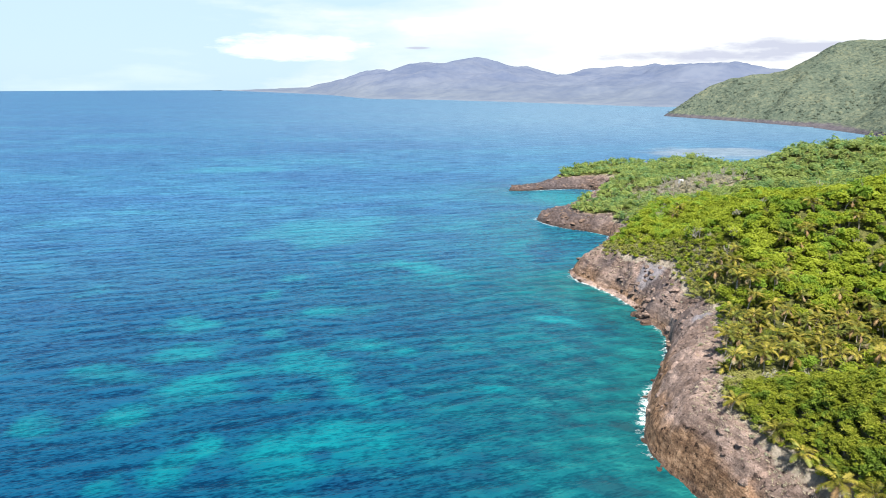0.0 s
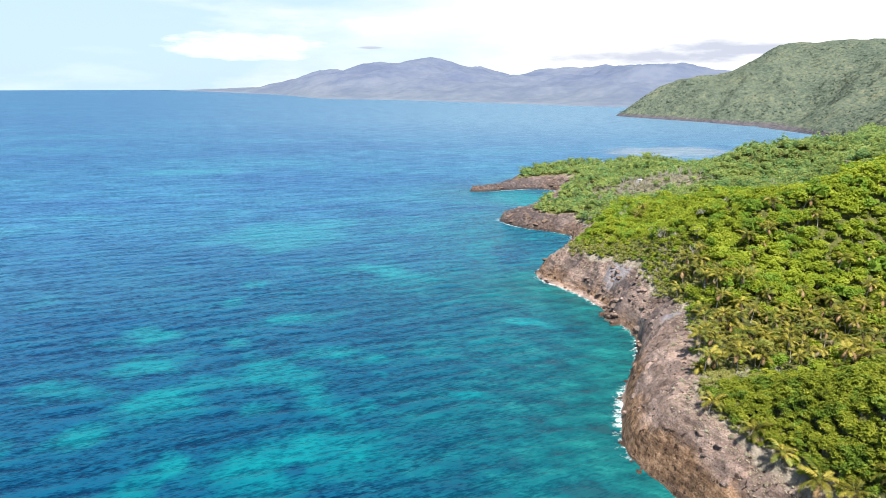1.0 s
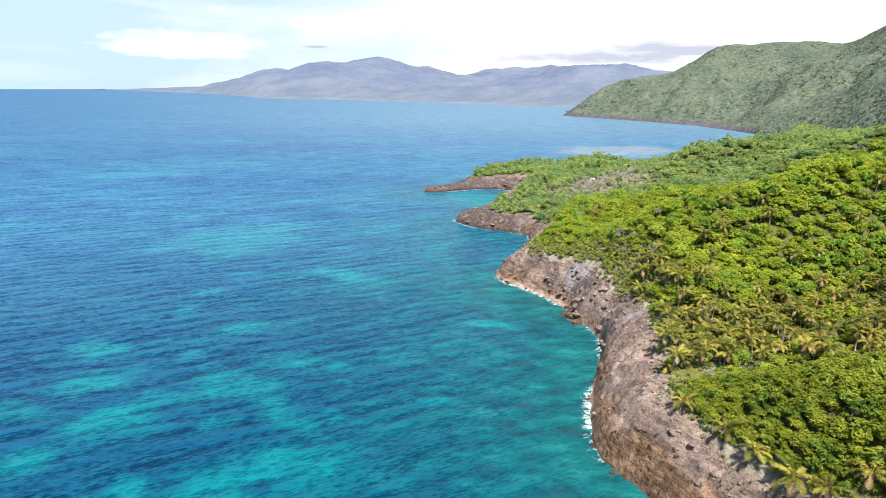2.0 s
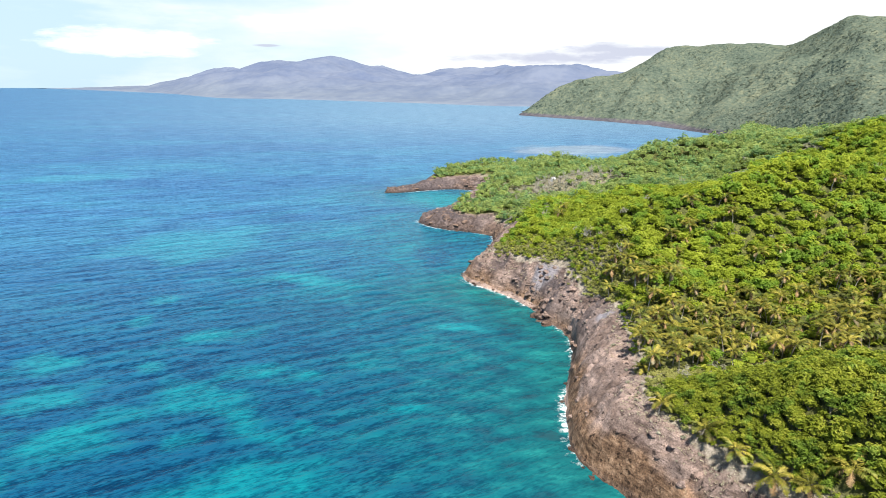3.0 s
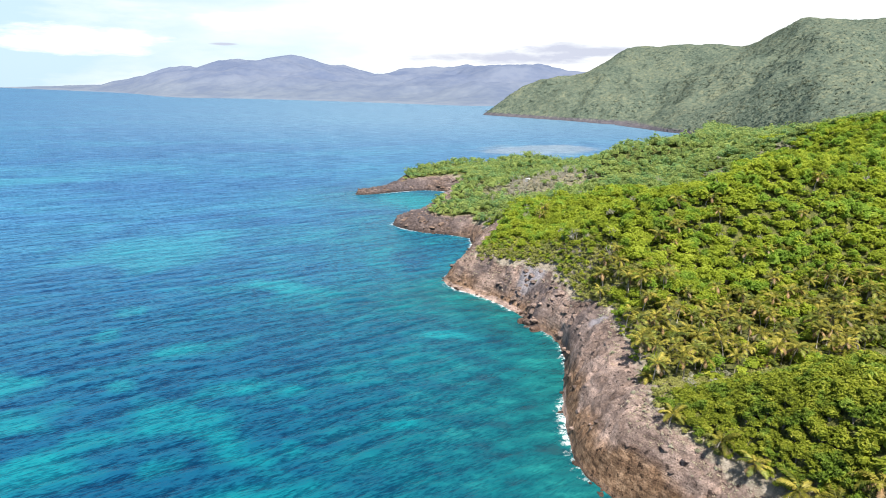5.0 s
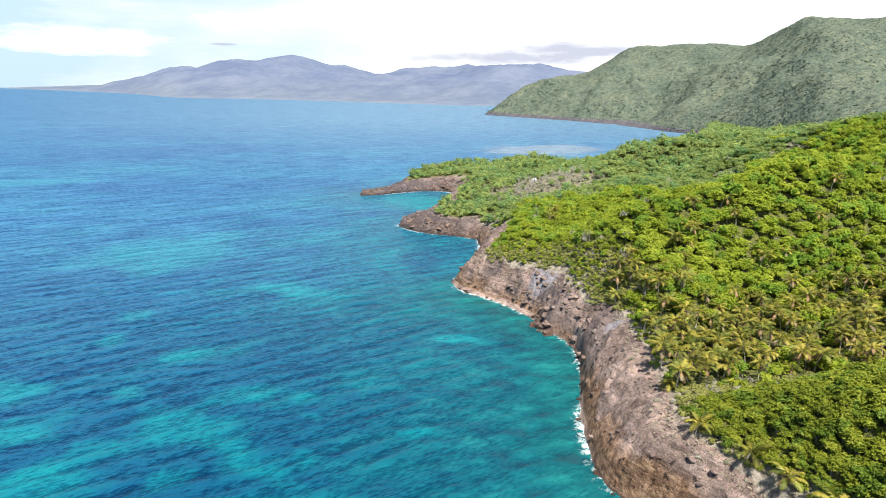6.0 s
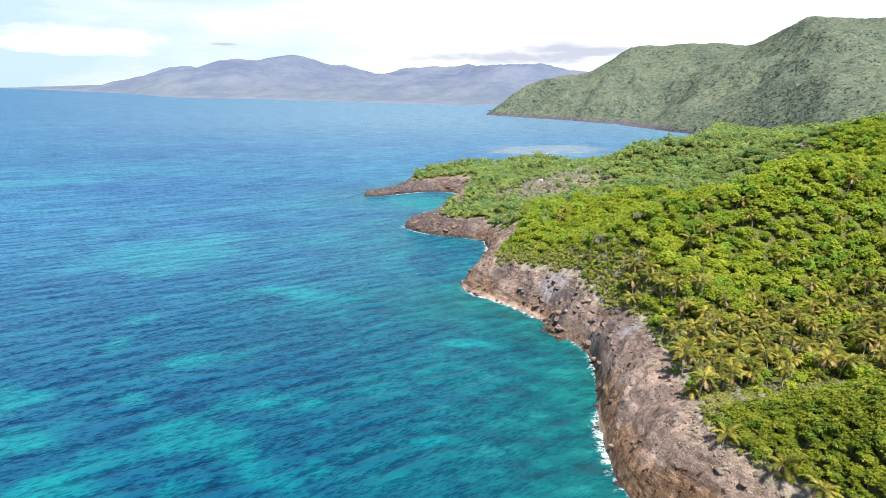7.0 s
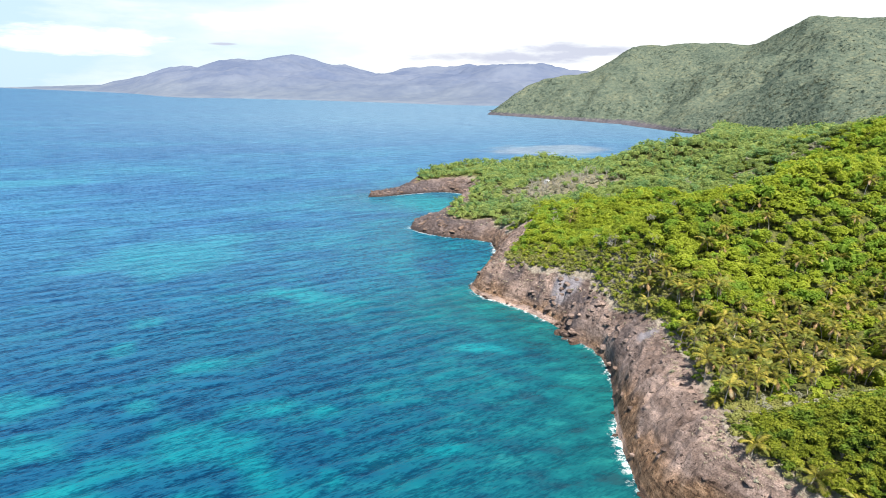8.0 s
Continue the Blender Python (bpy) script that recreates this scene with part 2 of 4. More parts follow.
    # swell-wet rock, darker and glossier; the undercut's shade is painted in too
    damp_shade = ramp(t, [(0.3, (1, 1, 1)), (0.75, (0, 0, 0))], calc(t, "MULTIPLY_ADD", z, 0.42, calc(t, "MULTIPLY_ADD", fine, 0.8, -0.4))).outputs[0]
    damp_shade = calc(t, "MULTIPLY", damp_shade, calc(t, "MULTIPLY_ADD", ledge.outputs["Fac"], -0.9, 0.95))
    col = mix(t, damp_shade, col, mix(t, 1.0, col, (0.36, 0.34, 0.34), "MULTIPLY"))
    link(calc(t, "MULTIPLY_ADD", damp_shade, -0.45, 0.9), p.inputs["Roughness"])
    p.inputs["Specular IOR Level"].default_value = 0.2
    link(col, p.inputs["Base Color"])
    bump(t, p, calc(t, "ADD", calc(t, "MULTIPLY", strata, 0.7), calc(t, "ADD", calc(t, "MULTIPLY", fine, 0.7), calc(t, "MULTIPLY", grit, 0.5))), 1.0, 1.1)
    return m


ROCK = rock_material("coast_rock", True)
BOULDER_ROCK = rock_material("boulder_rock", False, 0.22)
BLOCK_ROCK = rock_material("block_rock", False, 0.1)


def sea_material():
    m, t, p = material("sea_water", 0.12)
    link = t.links.new
    sand, shore = t.nodes.new("ShaderNodeAttribute"), t.nodes.new("ShaderNodeAttribute")
    sand.attribute_name, shore.attribute_name = "sand", "shore"
    blotch = place_noise(t, 34.0, 5.0, 0.6, (1.0, 1.6, 1.0))
    small = place_noise(t, 6.0, 4.0, 0.6)
    light = calc(t, "ADD", sand.outputs["Fac"], calc(t, "MULTIPLY_ADD", small, 0.4, -0.2))
    light = calc(t, "ADD", light, calc(t, "MULTIPLY_ADD", blotch, 0.7, -0.35))
    col = ramp(t, [(0.0, (0.001, 0.027, 0.072)), (0.3, (0.001, 0.035, 0.079)), (0.58, (0.001, 0.066, 0.100)), (0.95, (0.002, 0.125, 0.145))], light).outputs[0]
    # sky reflected by farther water, painted in as a bluer, paler base
    far_sheen = t.nodes.new("ShaderNodeAttribute")
    far_sheen.attribute_name = "far_sheen"
    col = mix(t, far_sheen.outputs["Fac"], col, ramp(t, [(0.38, (0.024, 0.090, 0.192)), (0.52, (0.028, 0.115, 0.212)), (0.66, (0.033, 0.148, 0.228))], calc(t, "MULTIPLY_ADD", light, 0.42, calc(t, "MULTIPLY_ADD", place_noise(t, 130.0, 4.0, 0.6, (0.45, 1.3, 1.0)), 0.75, 0.035))).outputs[0])
    # distance haze over the wide bay, painted in as a pale tint
    far_haze = t.nodes.new("ShaderNodeAttribute")
    far_haze.attribute_name = "far_haze"
    col = mix(t, far_haze.outputs["Fac"], col, (0.106, 0.187, 0.248))
    # green shoals with weed along the rock
    shoal = t.nodes.new("ShaderNodeAttribute")
    shoal.attribute_name = "shoal"
    weed = place_noise(t, 9.0, 5.0, 0.6, (0.7, 1.4, 1.0), 20)
    green = ramp(t, [(0.36, (0.009, 0.040, 0.044)), (0.44, (0.005, 0.056, 0.061)), (0.56, (0.006, 0.082, 0.082)), (0.70, (0.012, 0.135, 0.122))], weed).outputs[0]
    col = mix(t, calc(t, "MULTIPLY", shoal.outputs["Fac"], 0.9), col, green)
    reef = t.nodes.new("ShaderNodeAttribute")
    reef.attribute_name = "reef"
    flat = ramp(t, [(0.35, (0, 0, 0)), (0.75, (1, 1, 1))], calc(t, "ADD", reef.outputs["Fac"], calc(t, "MULTIPLY_ADD", blotch, 1.5, -0.7))).outputs[0]
    col = mix(t, calc(t, "MULTIPLY", flat, 0.36), col, (0.25, 0.232, 0.225))
    # light on the crests and dark in the troughs, multiplied into the colour
    chop = place_noise(t, 0.55, 2.0, 0.6, (0.3, 1.0, 1.0), -16)
    ripple = place_noise(t, 1.2, 3.0, 0.6, (0.34, 1.0, 1.0), -19)
    swell = place_noise(t, 3.1, 3.0, 0.55, (0.36, 1.0, 1.0), -12)
    gust = place_noise(t, 6.5, 3.0, 0.5, (0.2, 1.0, 1.0), -15)
    wave = t.nodes.new("ShaderNodeAttribute")
    wave.attribute_name = "wave"
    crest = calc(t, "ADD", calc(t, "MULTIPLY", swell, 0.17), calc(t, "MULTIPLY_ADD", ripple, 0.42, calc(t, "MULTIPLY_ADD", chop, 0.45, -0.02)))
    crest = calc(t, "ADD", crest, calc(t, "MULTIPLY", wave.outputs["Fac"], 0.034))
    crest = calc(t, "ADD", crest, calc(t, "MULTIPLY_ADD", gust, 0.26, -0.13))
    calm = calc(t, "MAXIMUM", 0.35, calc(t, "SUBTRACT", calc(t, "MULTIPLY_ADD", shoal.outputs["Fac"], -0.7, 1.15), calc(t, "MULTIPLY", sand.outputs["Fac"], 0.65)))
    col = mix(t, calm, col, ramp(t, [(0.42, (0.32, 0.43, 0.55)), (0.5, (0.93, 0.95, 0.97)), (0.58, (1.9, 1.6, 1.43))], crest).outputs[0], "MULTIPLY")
    # white water where the swell meets the rock
    lace = place_noise(t, 1.7, 6.0, 0.72)
    foam = calc(t, "MULTIPLY", shore.outputs["Fac"], calc(t, "MULTIPLY_ADD", lace, 5.0, -1.8))
    foam = ramp(t, [(0.32, (0, 0, 0)), (0.6, (0.3, 0.3, 0.3)), (1.0, (1, 1, 1))], foam).outputs[0]
    col = mix(t, foam, col, (0.74, 0.77, 0.77))
    link(col, p.inputs["Base Color"])
    link(calc(t, "ADD", calc(t, "MULTIPLY_ADD", foam, 0.6, 0.17), calc(t, "MULTIPLY", far_sheen.outputs["Fac"], 0.3)), p.inputs["Roughness"])
    p.inputs["IOR"].default_value = 1.33
    p.inputs["Specular IOR Level"].default_value = 0.08
    relief = calc(t, "ADD", calc(t, "MULTIPLY", chop, 0.16), calc(t, "ADD", calc(t, "MULTIPLY", ripple, 0.75), calc(t, "MULTIPLY", swell, 1.3)))
    bump(t, p, relief, 1.0, 0.35)
    return m


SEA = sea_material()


def mountain_material():
    m, t, p = material("far_mountain", 1.0)
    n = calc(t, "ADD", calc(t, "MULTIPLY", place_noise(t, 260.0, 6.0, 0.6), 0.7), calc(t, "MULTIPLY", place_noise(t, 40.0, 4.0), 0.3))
    # both base colours carry the blue haze of distance
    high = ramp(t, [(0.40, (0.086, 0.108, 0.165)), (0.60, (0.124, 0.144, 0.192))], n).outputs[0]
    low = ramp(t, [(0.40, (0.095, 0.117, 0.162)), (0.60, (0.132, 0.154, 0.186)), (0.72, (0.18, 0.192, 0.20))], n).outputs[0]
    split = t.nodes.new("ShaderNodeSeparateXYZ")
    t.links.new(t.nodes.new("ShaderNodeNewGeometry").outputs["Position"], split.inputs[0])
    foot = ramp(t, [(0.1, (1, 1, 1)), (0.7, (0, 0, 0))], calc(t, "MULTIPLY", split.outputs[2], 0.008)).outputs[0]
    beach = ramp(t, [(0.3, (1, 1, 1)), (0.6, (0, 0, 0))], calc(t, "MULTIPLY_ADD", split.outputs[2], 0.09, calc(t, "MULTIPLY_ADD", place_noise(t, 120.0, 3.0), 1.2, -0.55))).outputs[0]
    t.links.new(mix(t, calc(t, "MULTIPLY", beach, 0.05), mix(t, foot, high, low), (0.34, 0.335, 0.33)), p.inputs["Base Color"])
    p.inputs["Specular IOR Level"].default_value = 0.0
    return m


MOUNTAIN = mountain_material()


def hill_ground_material():
    m, t, p = material("hill_ground", 0.95)
    n = place_noise(t, 8.0, 4.0, 0.7)
    tone = calc(t, "ADD", calc(t, "MULTIPLY", n, 0.72), calc(t, "MULTIPLY", place_noise(t, 80.0, 3.0), 0.28))
    # ground tones are greyed to hold the haze across the bay
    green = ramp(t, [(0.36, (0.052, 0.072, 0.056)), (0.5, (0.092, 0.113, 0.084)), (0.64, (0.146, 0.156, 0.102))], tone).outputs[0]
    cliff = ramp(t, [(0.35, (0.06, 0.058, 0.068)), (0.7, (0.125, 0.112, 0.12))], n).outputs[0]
    split = t.nodes.new("ShaderNodeSeparateXYZ")
    t.links.new(t.nodes.new("ShaderNodeNewGeometry").outputs["Position"], split.inputs[0])
    low = ramp(t, [(0.3, (1, 1, 1)), (0.5, (0, 0, 0))], calc(t, "MULTIPLY_ADD", split.outputs[2], 0.06, calc(t, "MULTIPLY_ADD", n, 0.6, -0.3))).outputs[0]
    t.links.new(mix(t, low, green, cliff), p.inputs["Base Color"])
    p.inputs["Specular IOR Level"].default_value = 0.0
    bump(t, p, place_noise(t, 4.5, 3.0, 0.6), 0.9, 4.5)
    return m


HILL_GROUND = hill_ground_material()

# ---- building blocks ----


def mesh_from(name, verts, quads, mat, smooth=False):
    """A mesh from arrays of corners and of faces of one size."""
    verts, quads = np.asarray(verts, np.float32), np.asarray(quads, np.int32)
    me = bpy.data.meshes.new(name)
    n, k = quads.shape
    me.vertices.add(len(verts))
    me.vertices.foreach_set("co", verts.ravel())
    me.loops.add(n * k)
    me.loops.foreach_set("vertex_index", quads.ravel())
    me.polygons.add(n)
    me.polygons.foreach_set("loop_start", np.arange(0, n * k, k, dtype=np.int32))
    me.polygons.foreach_set("loop_total", np.full(n, k, np.int32))
    me.polygons.foreach_set("use_smooth", np.full(n, smooth))
    me.update(calc_edges=True)
    me.validate()
    me.materials.append(mat)
    return me


def set_field(me, name, values):
    me.attributes.new(name, "FLOAT", "POINT").data.foreach_set("value", np.asarray(values, np.float32).ravel())


def grid_quads(rows, cols):
    i = np.arange(rows * cols).reshape(rows, cols)
    return np.stack([i[:-1, :-1], i[:-1, 1:], i[1:, 1:], i[1:, :-1]], -1).reshape(-1, 4)


NOISE_TABLES = {}


def value_noise(x, y, size, seed, octaves=4):
    """Smooth fractal noise from -1 to 1 over arrays; size in metres."""
    out, amp, total = np.zeros(np.shape(x)), 1.0, 0.0
    if (seed, octaves) not in NOISE_TABLES:
        rng = np.random.default_rng(seed)
        NOISE_TABLES[seed, octaves] = [(rng.uniform(-1, 1, (256, 256)), *rng.uniform(0, 200, 2)) for _ in range(octaves)]
    for table, du, dv in NOISE_TABLES[seed, octaves]:
        u, v = x / size + du, y / size + dv
        iu, iv = np.floor(u).astype(int), np.floor(v).astype(int)
        fu, fv = u - iu, v - iv
        fu, fv = fu * fu * (3 - 2 * fu), fv * fv * (3 - 2 * fv)
        a, b = table[iu % 256, iv % 256], table[(iu + 1) % 256, iv % 256]
        c, d = table[iu % 256, (iv + 1) % 256], table[(iu + 1) % 256, (iv + 1) % 256]
        out += amp * ((a * (1 - fu) + b * fu) * (1 - fv) + (c * (1 - fu) + d * fu) * fv)
        total += amp
        amp, size = amp * 0.5, size * 0.47
    return out / total * 1.6


def smooth(a, b, v):
    w = np.clip((v - a) / (b - a), 0, 1)
    return w * w * (3 - 2 * w)


def spline(points, step):
    """A Catmull-Rom curve through the points, about one corner every step metres."""
    p = np.array(points, float)
    p = np.vstack([2 * p[0] - p[1], p, 2 * p[-1] - p[-2]])
    out = []
    for a, b, c, d in zip(p[:-3], p[1:-2], p[2:-1], p[3:]):
        n = max(2, int(np.linalg.norm(c - b) / step))
        w = np.linspace(0, 1, n, endpoint=False)[:, None]
        out.append(0.5 * (2 * b + (c - a) * w + (2 * a - 5 * b + 4 * c - d) * w**2 + (3 * b - a - 3 * c + d) * w**3))
    return np.vstack(out + [p[-2:-1]])


def part(name, data, parent, label=""):
    ob = new(name, data)
    ob.parent = parent
    return tagged(ob, label)


# ---- the lie of the land ----
COAST = [(190, -420), (110, -140), (78, 10), (64, 75), (53.8, 117), (50.2, 128), (49.2, 138), (52.7, 150), (57, 161.5), (62.2, 172.3), (68, 183), (73, 194),
         (76, 205), (75.5, 214), (72, 221), (74, 229), (70, 246), (64, 259), (58, 270), (58, 281), (65.5, 293), (75.5, 309), (86.5, 326), (93, 350)]
CAPES = [(93, 350), (84, 360), (74, 367), (64, 378), (59, 389), (59.5, 397), (67, 405), (80, 416), (97, 440), (113, 470), (123, 490), (121, 500), (113, 506),
         (101, 508), (86, 505), (67, 499), (54, 498), (52, 503), (60, 511), (78, 523), (95, 548), (118, 570), (160, 583), (198, 574), (230, 552), (262, 545)]
BAY = [(262, 545), (330, 590), (420, 670), (530, 770), (620, 870), (700, 950), (900, 1000), (1500, 1000)]
coast_line = np.vstack([spline(COAST, 2.5)[:-1], spline(CAPES, 2.5)[:-1], spline(BAY, 12)])
coast_ring = np.vstack([coast_line, [(1500, -420)]])


def inland(x, y):
    """Metres from the waterline, positive on land."""
    x, y = np.asarray(x, float), np.asarray(y, float)
    flat_x, flat_y = x.ravel(), y.ravel()
    near = np.full(flat_x.shape, 1e9)
    inside = np.zeros(flat_x.shape, bool)
    for a, b in zip(coast_ring, np.roll(coast_ring, -1, axis=0)):
        e = b - a
        w = np.clip(((flat_x - a[0]) * e[0] + (flat_y - a[1]) * e[1]) / (e @ e), 0, 1)
        near = np.minimum(near, (flat_x - a[0] - w * e[0]) ** 2 + (flat_y - a[1] - w * e[1]) ** 2)
        if a[1] != b[1]:
            inside ^= ((a[1] > flat_y) != (b[1] > flat_y)) & (flat_x < e[0] * (flat_y - a[1]) / e[1] + a[0])
    return (np.sqrt(near) * np.where(inside, 1, -1)).reshape(x.shape)


# knolls: centre, radius, rise
KNOLLS = [(90, 88, 22, 10.0), (125, 85, 32, 3.0), (160, 60, 45, 24.0), (118, 228, 26, 22.1), (150, 222, 26, 18.0), (182, 232, 30, 30.4),
          (228, 232, 35, 23.8), (285, 280, 50, 20.0), (350, 250, 90, 47.7), (200, 190, 35, 4.5), (120, 290, 35, 9.3), (170, 320, 40, 16.6),
          (255, 340, 45, 19.4), (315, 395, 55, 15.9), (400, 420, 90, 34.1), (190, 410, 30, 8.4), (245, 440, 35, 18.1), (285, 440, 40, 12.6),
          (205, 525, 35, 6.2), (240, 140, 50, 20.9), (350, 160, 90, 30.1), (75, 112, 16, 3.6), (100, 112, 20, 12.0), (101, 191, 15, 8.2), (166, 424, 26, 3.6),
          (152, 558, 40, -4.5), (180, 562, 22, -3.0), (116, 556, 18, -3.5), (232, 526, 14, -4.5), (207, 536, 25, -1.8), (258, 441, 32, -3.3), (325, 421, 22, -4.5), (284, 307, 28, 3.5)]


def bell(x, y, cx, cy, r):
    return np.exp(-((x - cx) ** 2 + (y - cy) ** 2) / r**2)


# along the main shore: northing, and how far inland the plants begin
EDGE_Y = [90, 104, 111, 118, 125, 130, 134, 140, 148, 161, 175, 187, 201, 212, 222, 230, 244, 256, 264, 270, 283, 296, 320]
EDGE_S = [11, 11.6, 11, 10, 10, 13, 15.5, 17, 16.2, 17.2, 16, 12.5, 11, 11.5, 12.5, 11.5, 10.5, 10.5, 11, 13.5, 16, 17.5, 17.5]


def wood_edge(x, y):
    """How far inland the rock ends and the plants begin."""
    capes = 16.5 - 9 * bell(x, y, 100, 375, 32) + 9 * bell(x, y, 72, 388, 15) + 6 * bell(x, y, 112, 500, 18) - 9 * bell(x, y, 130, 520, 55) - 7 * bell(x, y, 92, 335, 20)
    far = smooth(305, 330, y)
    return np.interp(y, EDGE_Y, EDGE_S) * (1 - far) + capes * far + (2.2 + 1.8 * far) * value_noise(x, y, 13, 21, 3)


def blocks(x, y, size, seed):
    """Stepped blocks, each at its own level from -0.5 to 0.5."""
    table = np.random.default_rng(seed).uniform(-0.5, 0.5, (256, 256))
    return table[np.floor(x / size).astype(int) % 256, np.floor(y / size * 0.8).astype(int) % 256]


def ground_height(x, y, s=None):
    s = inland(x, y) if s is None else s
    rise = sum(h * bell(x, y, cx, cy, r) for cx, cy, r, h in KNOLLS)
    shelf = (17.0 + 1.0 * bell(x, y, 84, 240, 16) - 5.5 * bell(x, y, 62, 285, 19) - 4.5 * bell(x, y, 74, 303, 15) - 2.5 * bell(x, y, 80, 223, 10) - 9.3 * bell(x, y, 80, 385, 45) - 10.6 * bell(x, y, 85, 510, 50)
             - 4.0 * bell(x, y, 58, 500, 24) - 4.3 * smooth(18, 42, s))
    steep = 6.8 + 1.2 * value_noise(x, y, 22, 11, 2) + 1.6 * bell(x, y, 80, 222, 12) - 1.2 * bell(x, y, 60, 130, 16) + 1.5 * bell(x, y, 80, 390, 40) + 2.5 * bell(x, y, 80, 508, 50)
    # a low wave-cut bench, then a broken sea cliff up to the sloping face
    foot = s - 0.5 - 1.3 * bell(x, y, 66, 250, 34) - 0.5 * value_noise(x, y, 11, 48, 2)
    cliff = 0.9 + 3.8 * bell(x, y, 75, 203, 17) + 1.6 * (1 - smooth(128, 150, y)) + 0.5 * value_noise(x, y, 9, 50, 2)
    rock = shelf * (1 - np.exp(-np.maximum(foot, 0) / steep)) + cliff * smooth(0, 0.9, foot) * np.exp(-np.maximum(foot, 0) / 9)
    z = rock + 0.9 * smooth(0.0, 1.2, s) + rise * smooth(5, 26, s)
    # crags: sharp ribs running up from the sea, tilted beds, blocks and pits
    bare = 1 - smooth(-4, 6, s - wood_edge(x, y))
    rib = 0.55 - np.abs(value_noise(x, y, 9.0, 31, 3))
    bed = value_noise(x + 0.5 * y, (y - 0.5 * x) * 3.0, 9.0, 33, 3)
    pit = smooth(0.62, 0.78, value_noise(x * 0.8, y * 1.1, 3.0, 37, 2))
    seam = 1 - smooth(0.0, 0.07, np.abs(value_noise(x * 0.6, y * 1.2, 11.0, 40, 2)))
    seam *= smooth(0.0, 0.5, value_noise(x, y, 15, 47, 2))
    wx, wy = x + 1.5 * value_noise(x, y, 6, 38, 2), y + 1.5 * value_noise(x, y, 6, 39, 2)
    knob = np.abs(value_noise(x, y, 3.4, 55, 3))
    dark_crag = bell(x, y, 76, 236, 18) * smooth(1, 3, s) * (1 - smooth(7, 11, s)) + bell(x, y, 77, 203, 20) * (1 - smooth(4, 9, s))
    crag = (0.4 * rib + 0.3 * blocks(wx, wy, 4.6, 51) + 0.28 * blocks(wy, wx, 2.1, 52) + 0.15 * blocks(wx + 0.6 * wy, wy, 1.2, 53) + 0.4 * value_noise(x, y, 2.4, 32, 2)
            + 0.35 * bed - 1.1 * pit - 1.0 * seam + 0.7 * (0.35 - knob) + 2.6 * dark_crag * (0.45 - np.abs(value_noise(x, y, 6.5, 56, 3))))
    # level beds weathered into low treads
    tread = z / 1.7 + 0.9 * value_noise(x, y, 16, 54, 2)
    tread -= np.floor(tread)
    crag = crag + (0.8 + 0.8 * bell(x, y, 68, 255, 35)) * (smooth(0.25, 0.75, tread) - tread)
    z = z + smooth(-1.0, 5, s) * bare * crag + (1 - bare) * 0.4 * value_noise(x, y, 6, 34, 2)
    return np.where(s > 0, z, np.maximum(s * 0.9, -4.0) + 0.25 * value_noise(x, y, 2.2, 32, 3) * smooth(-4, 0, s))


def clearing(x, y):
    """Bare and dry places in the wood."""
    strip = np.exp(-((y - 138.2 - 2.5 * value_noise(x, y, 15, 73, 2)) / 3.4) ** 2) * smooth(66, 73, x)
    return np.minimum(1, 0.9 * strip + 1.1 * bell(x, y, 182, 408, 20) + 1.0 * bell(x, y, 160, 412, 20) + 0.75 * bell(x, y, 150, 392, 16) + 0.9 * bell(x, y, 172, 243, 4) + 0.8 * bell(x, y, 205, 248, 4) + 0.9 * bell(x, y, 138, 412, 18) + 0.9 * bell(x, y, 182, 398, 14) + 0.9 * bell(x, y, 228, 328, 7) + 0.8 * bell(x, y, 242, 319, 6) + 0.9 * bell(x, y, 257, 312, 8))


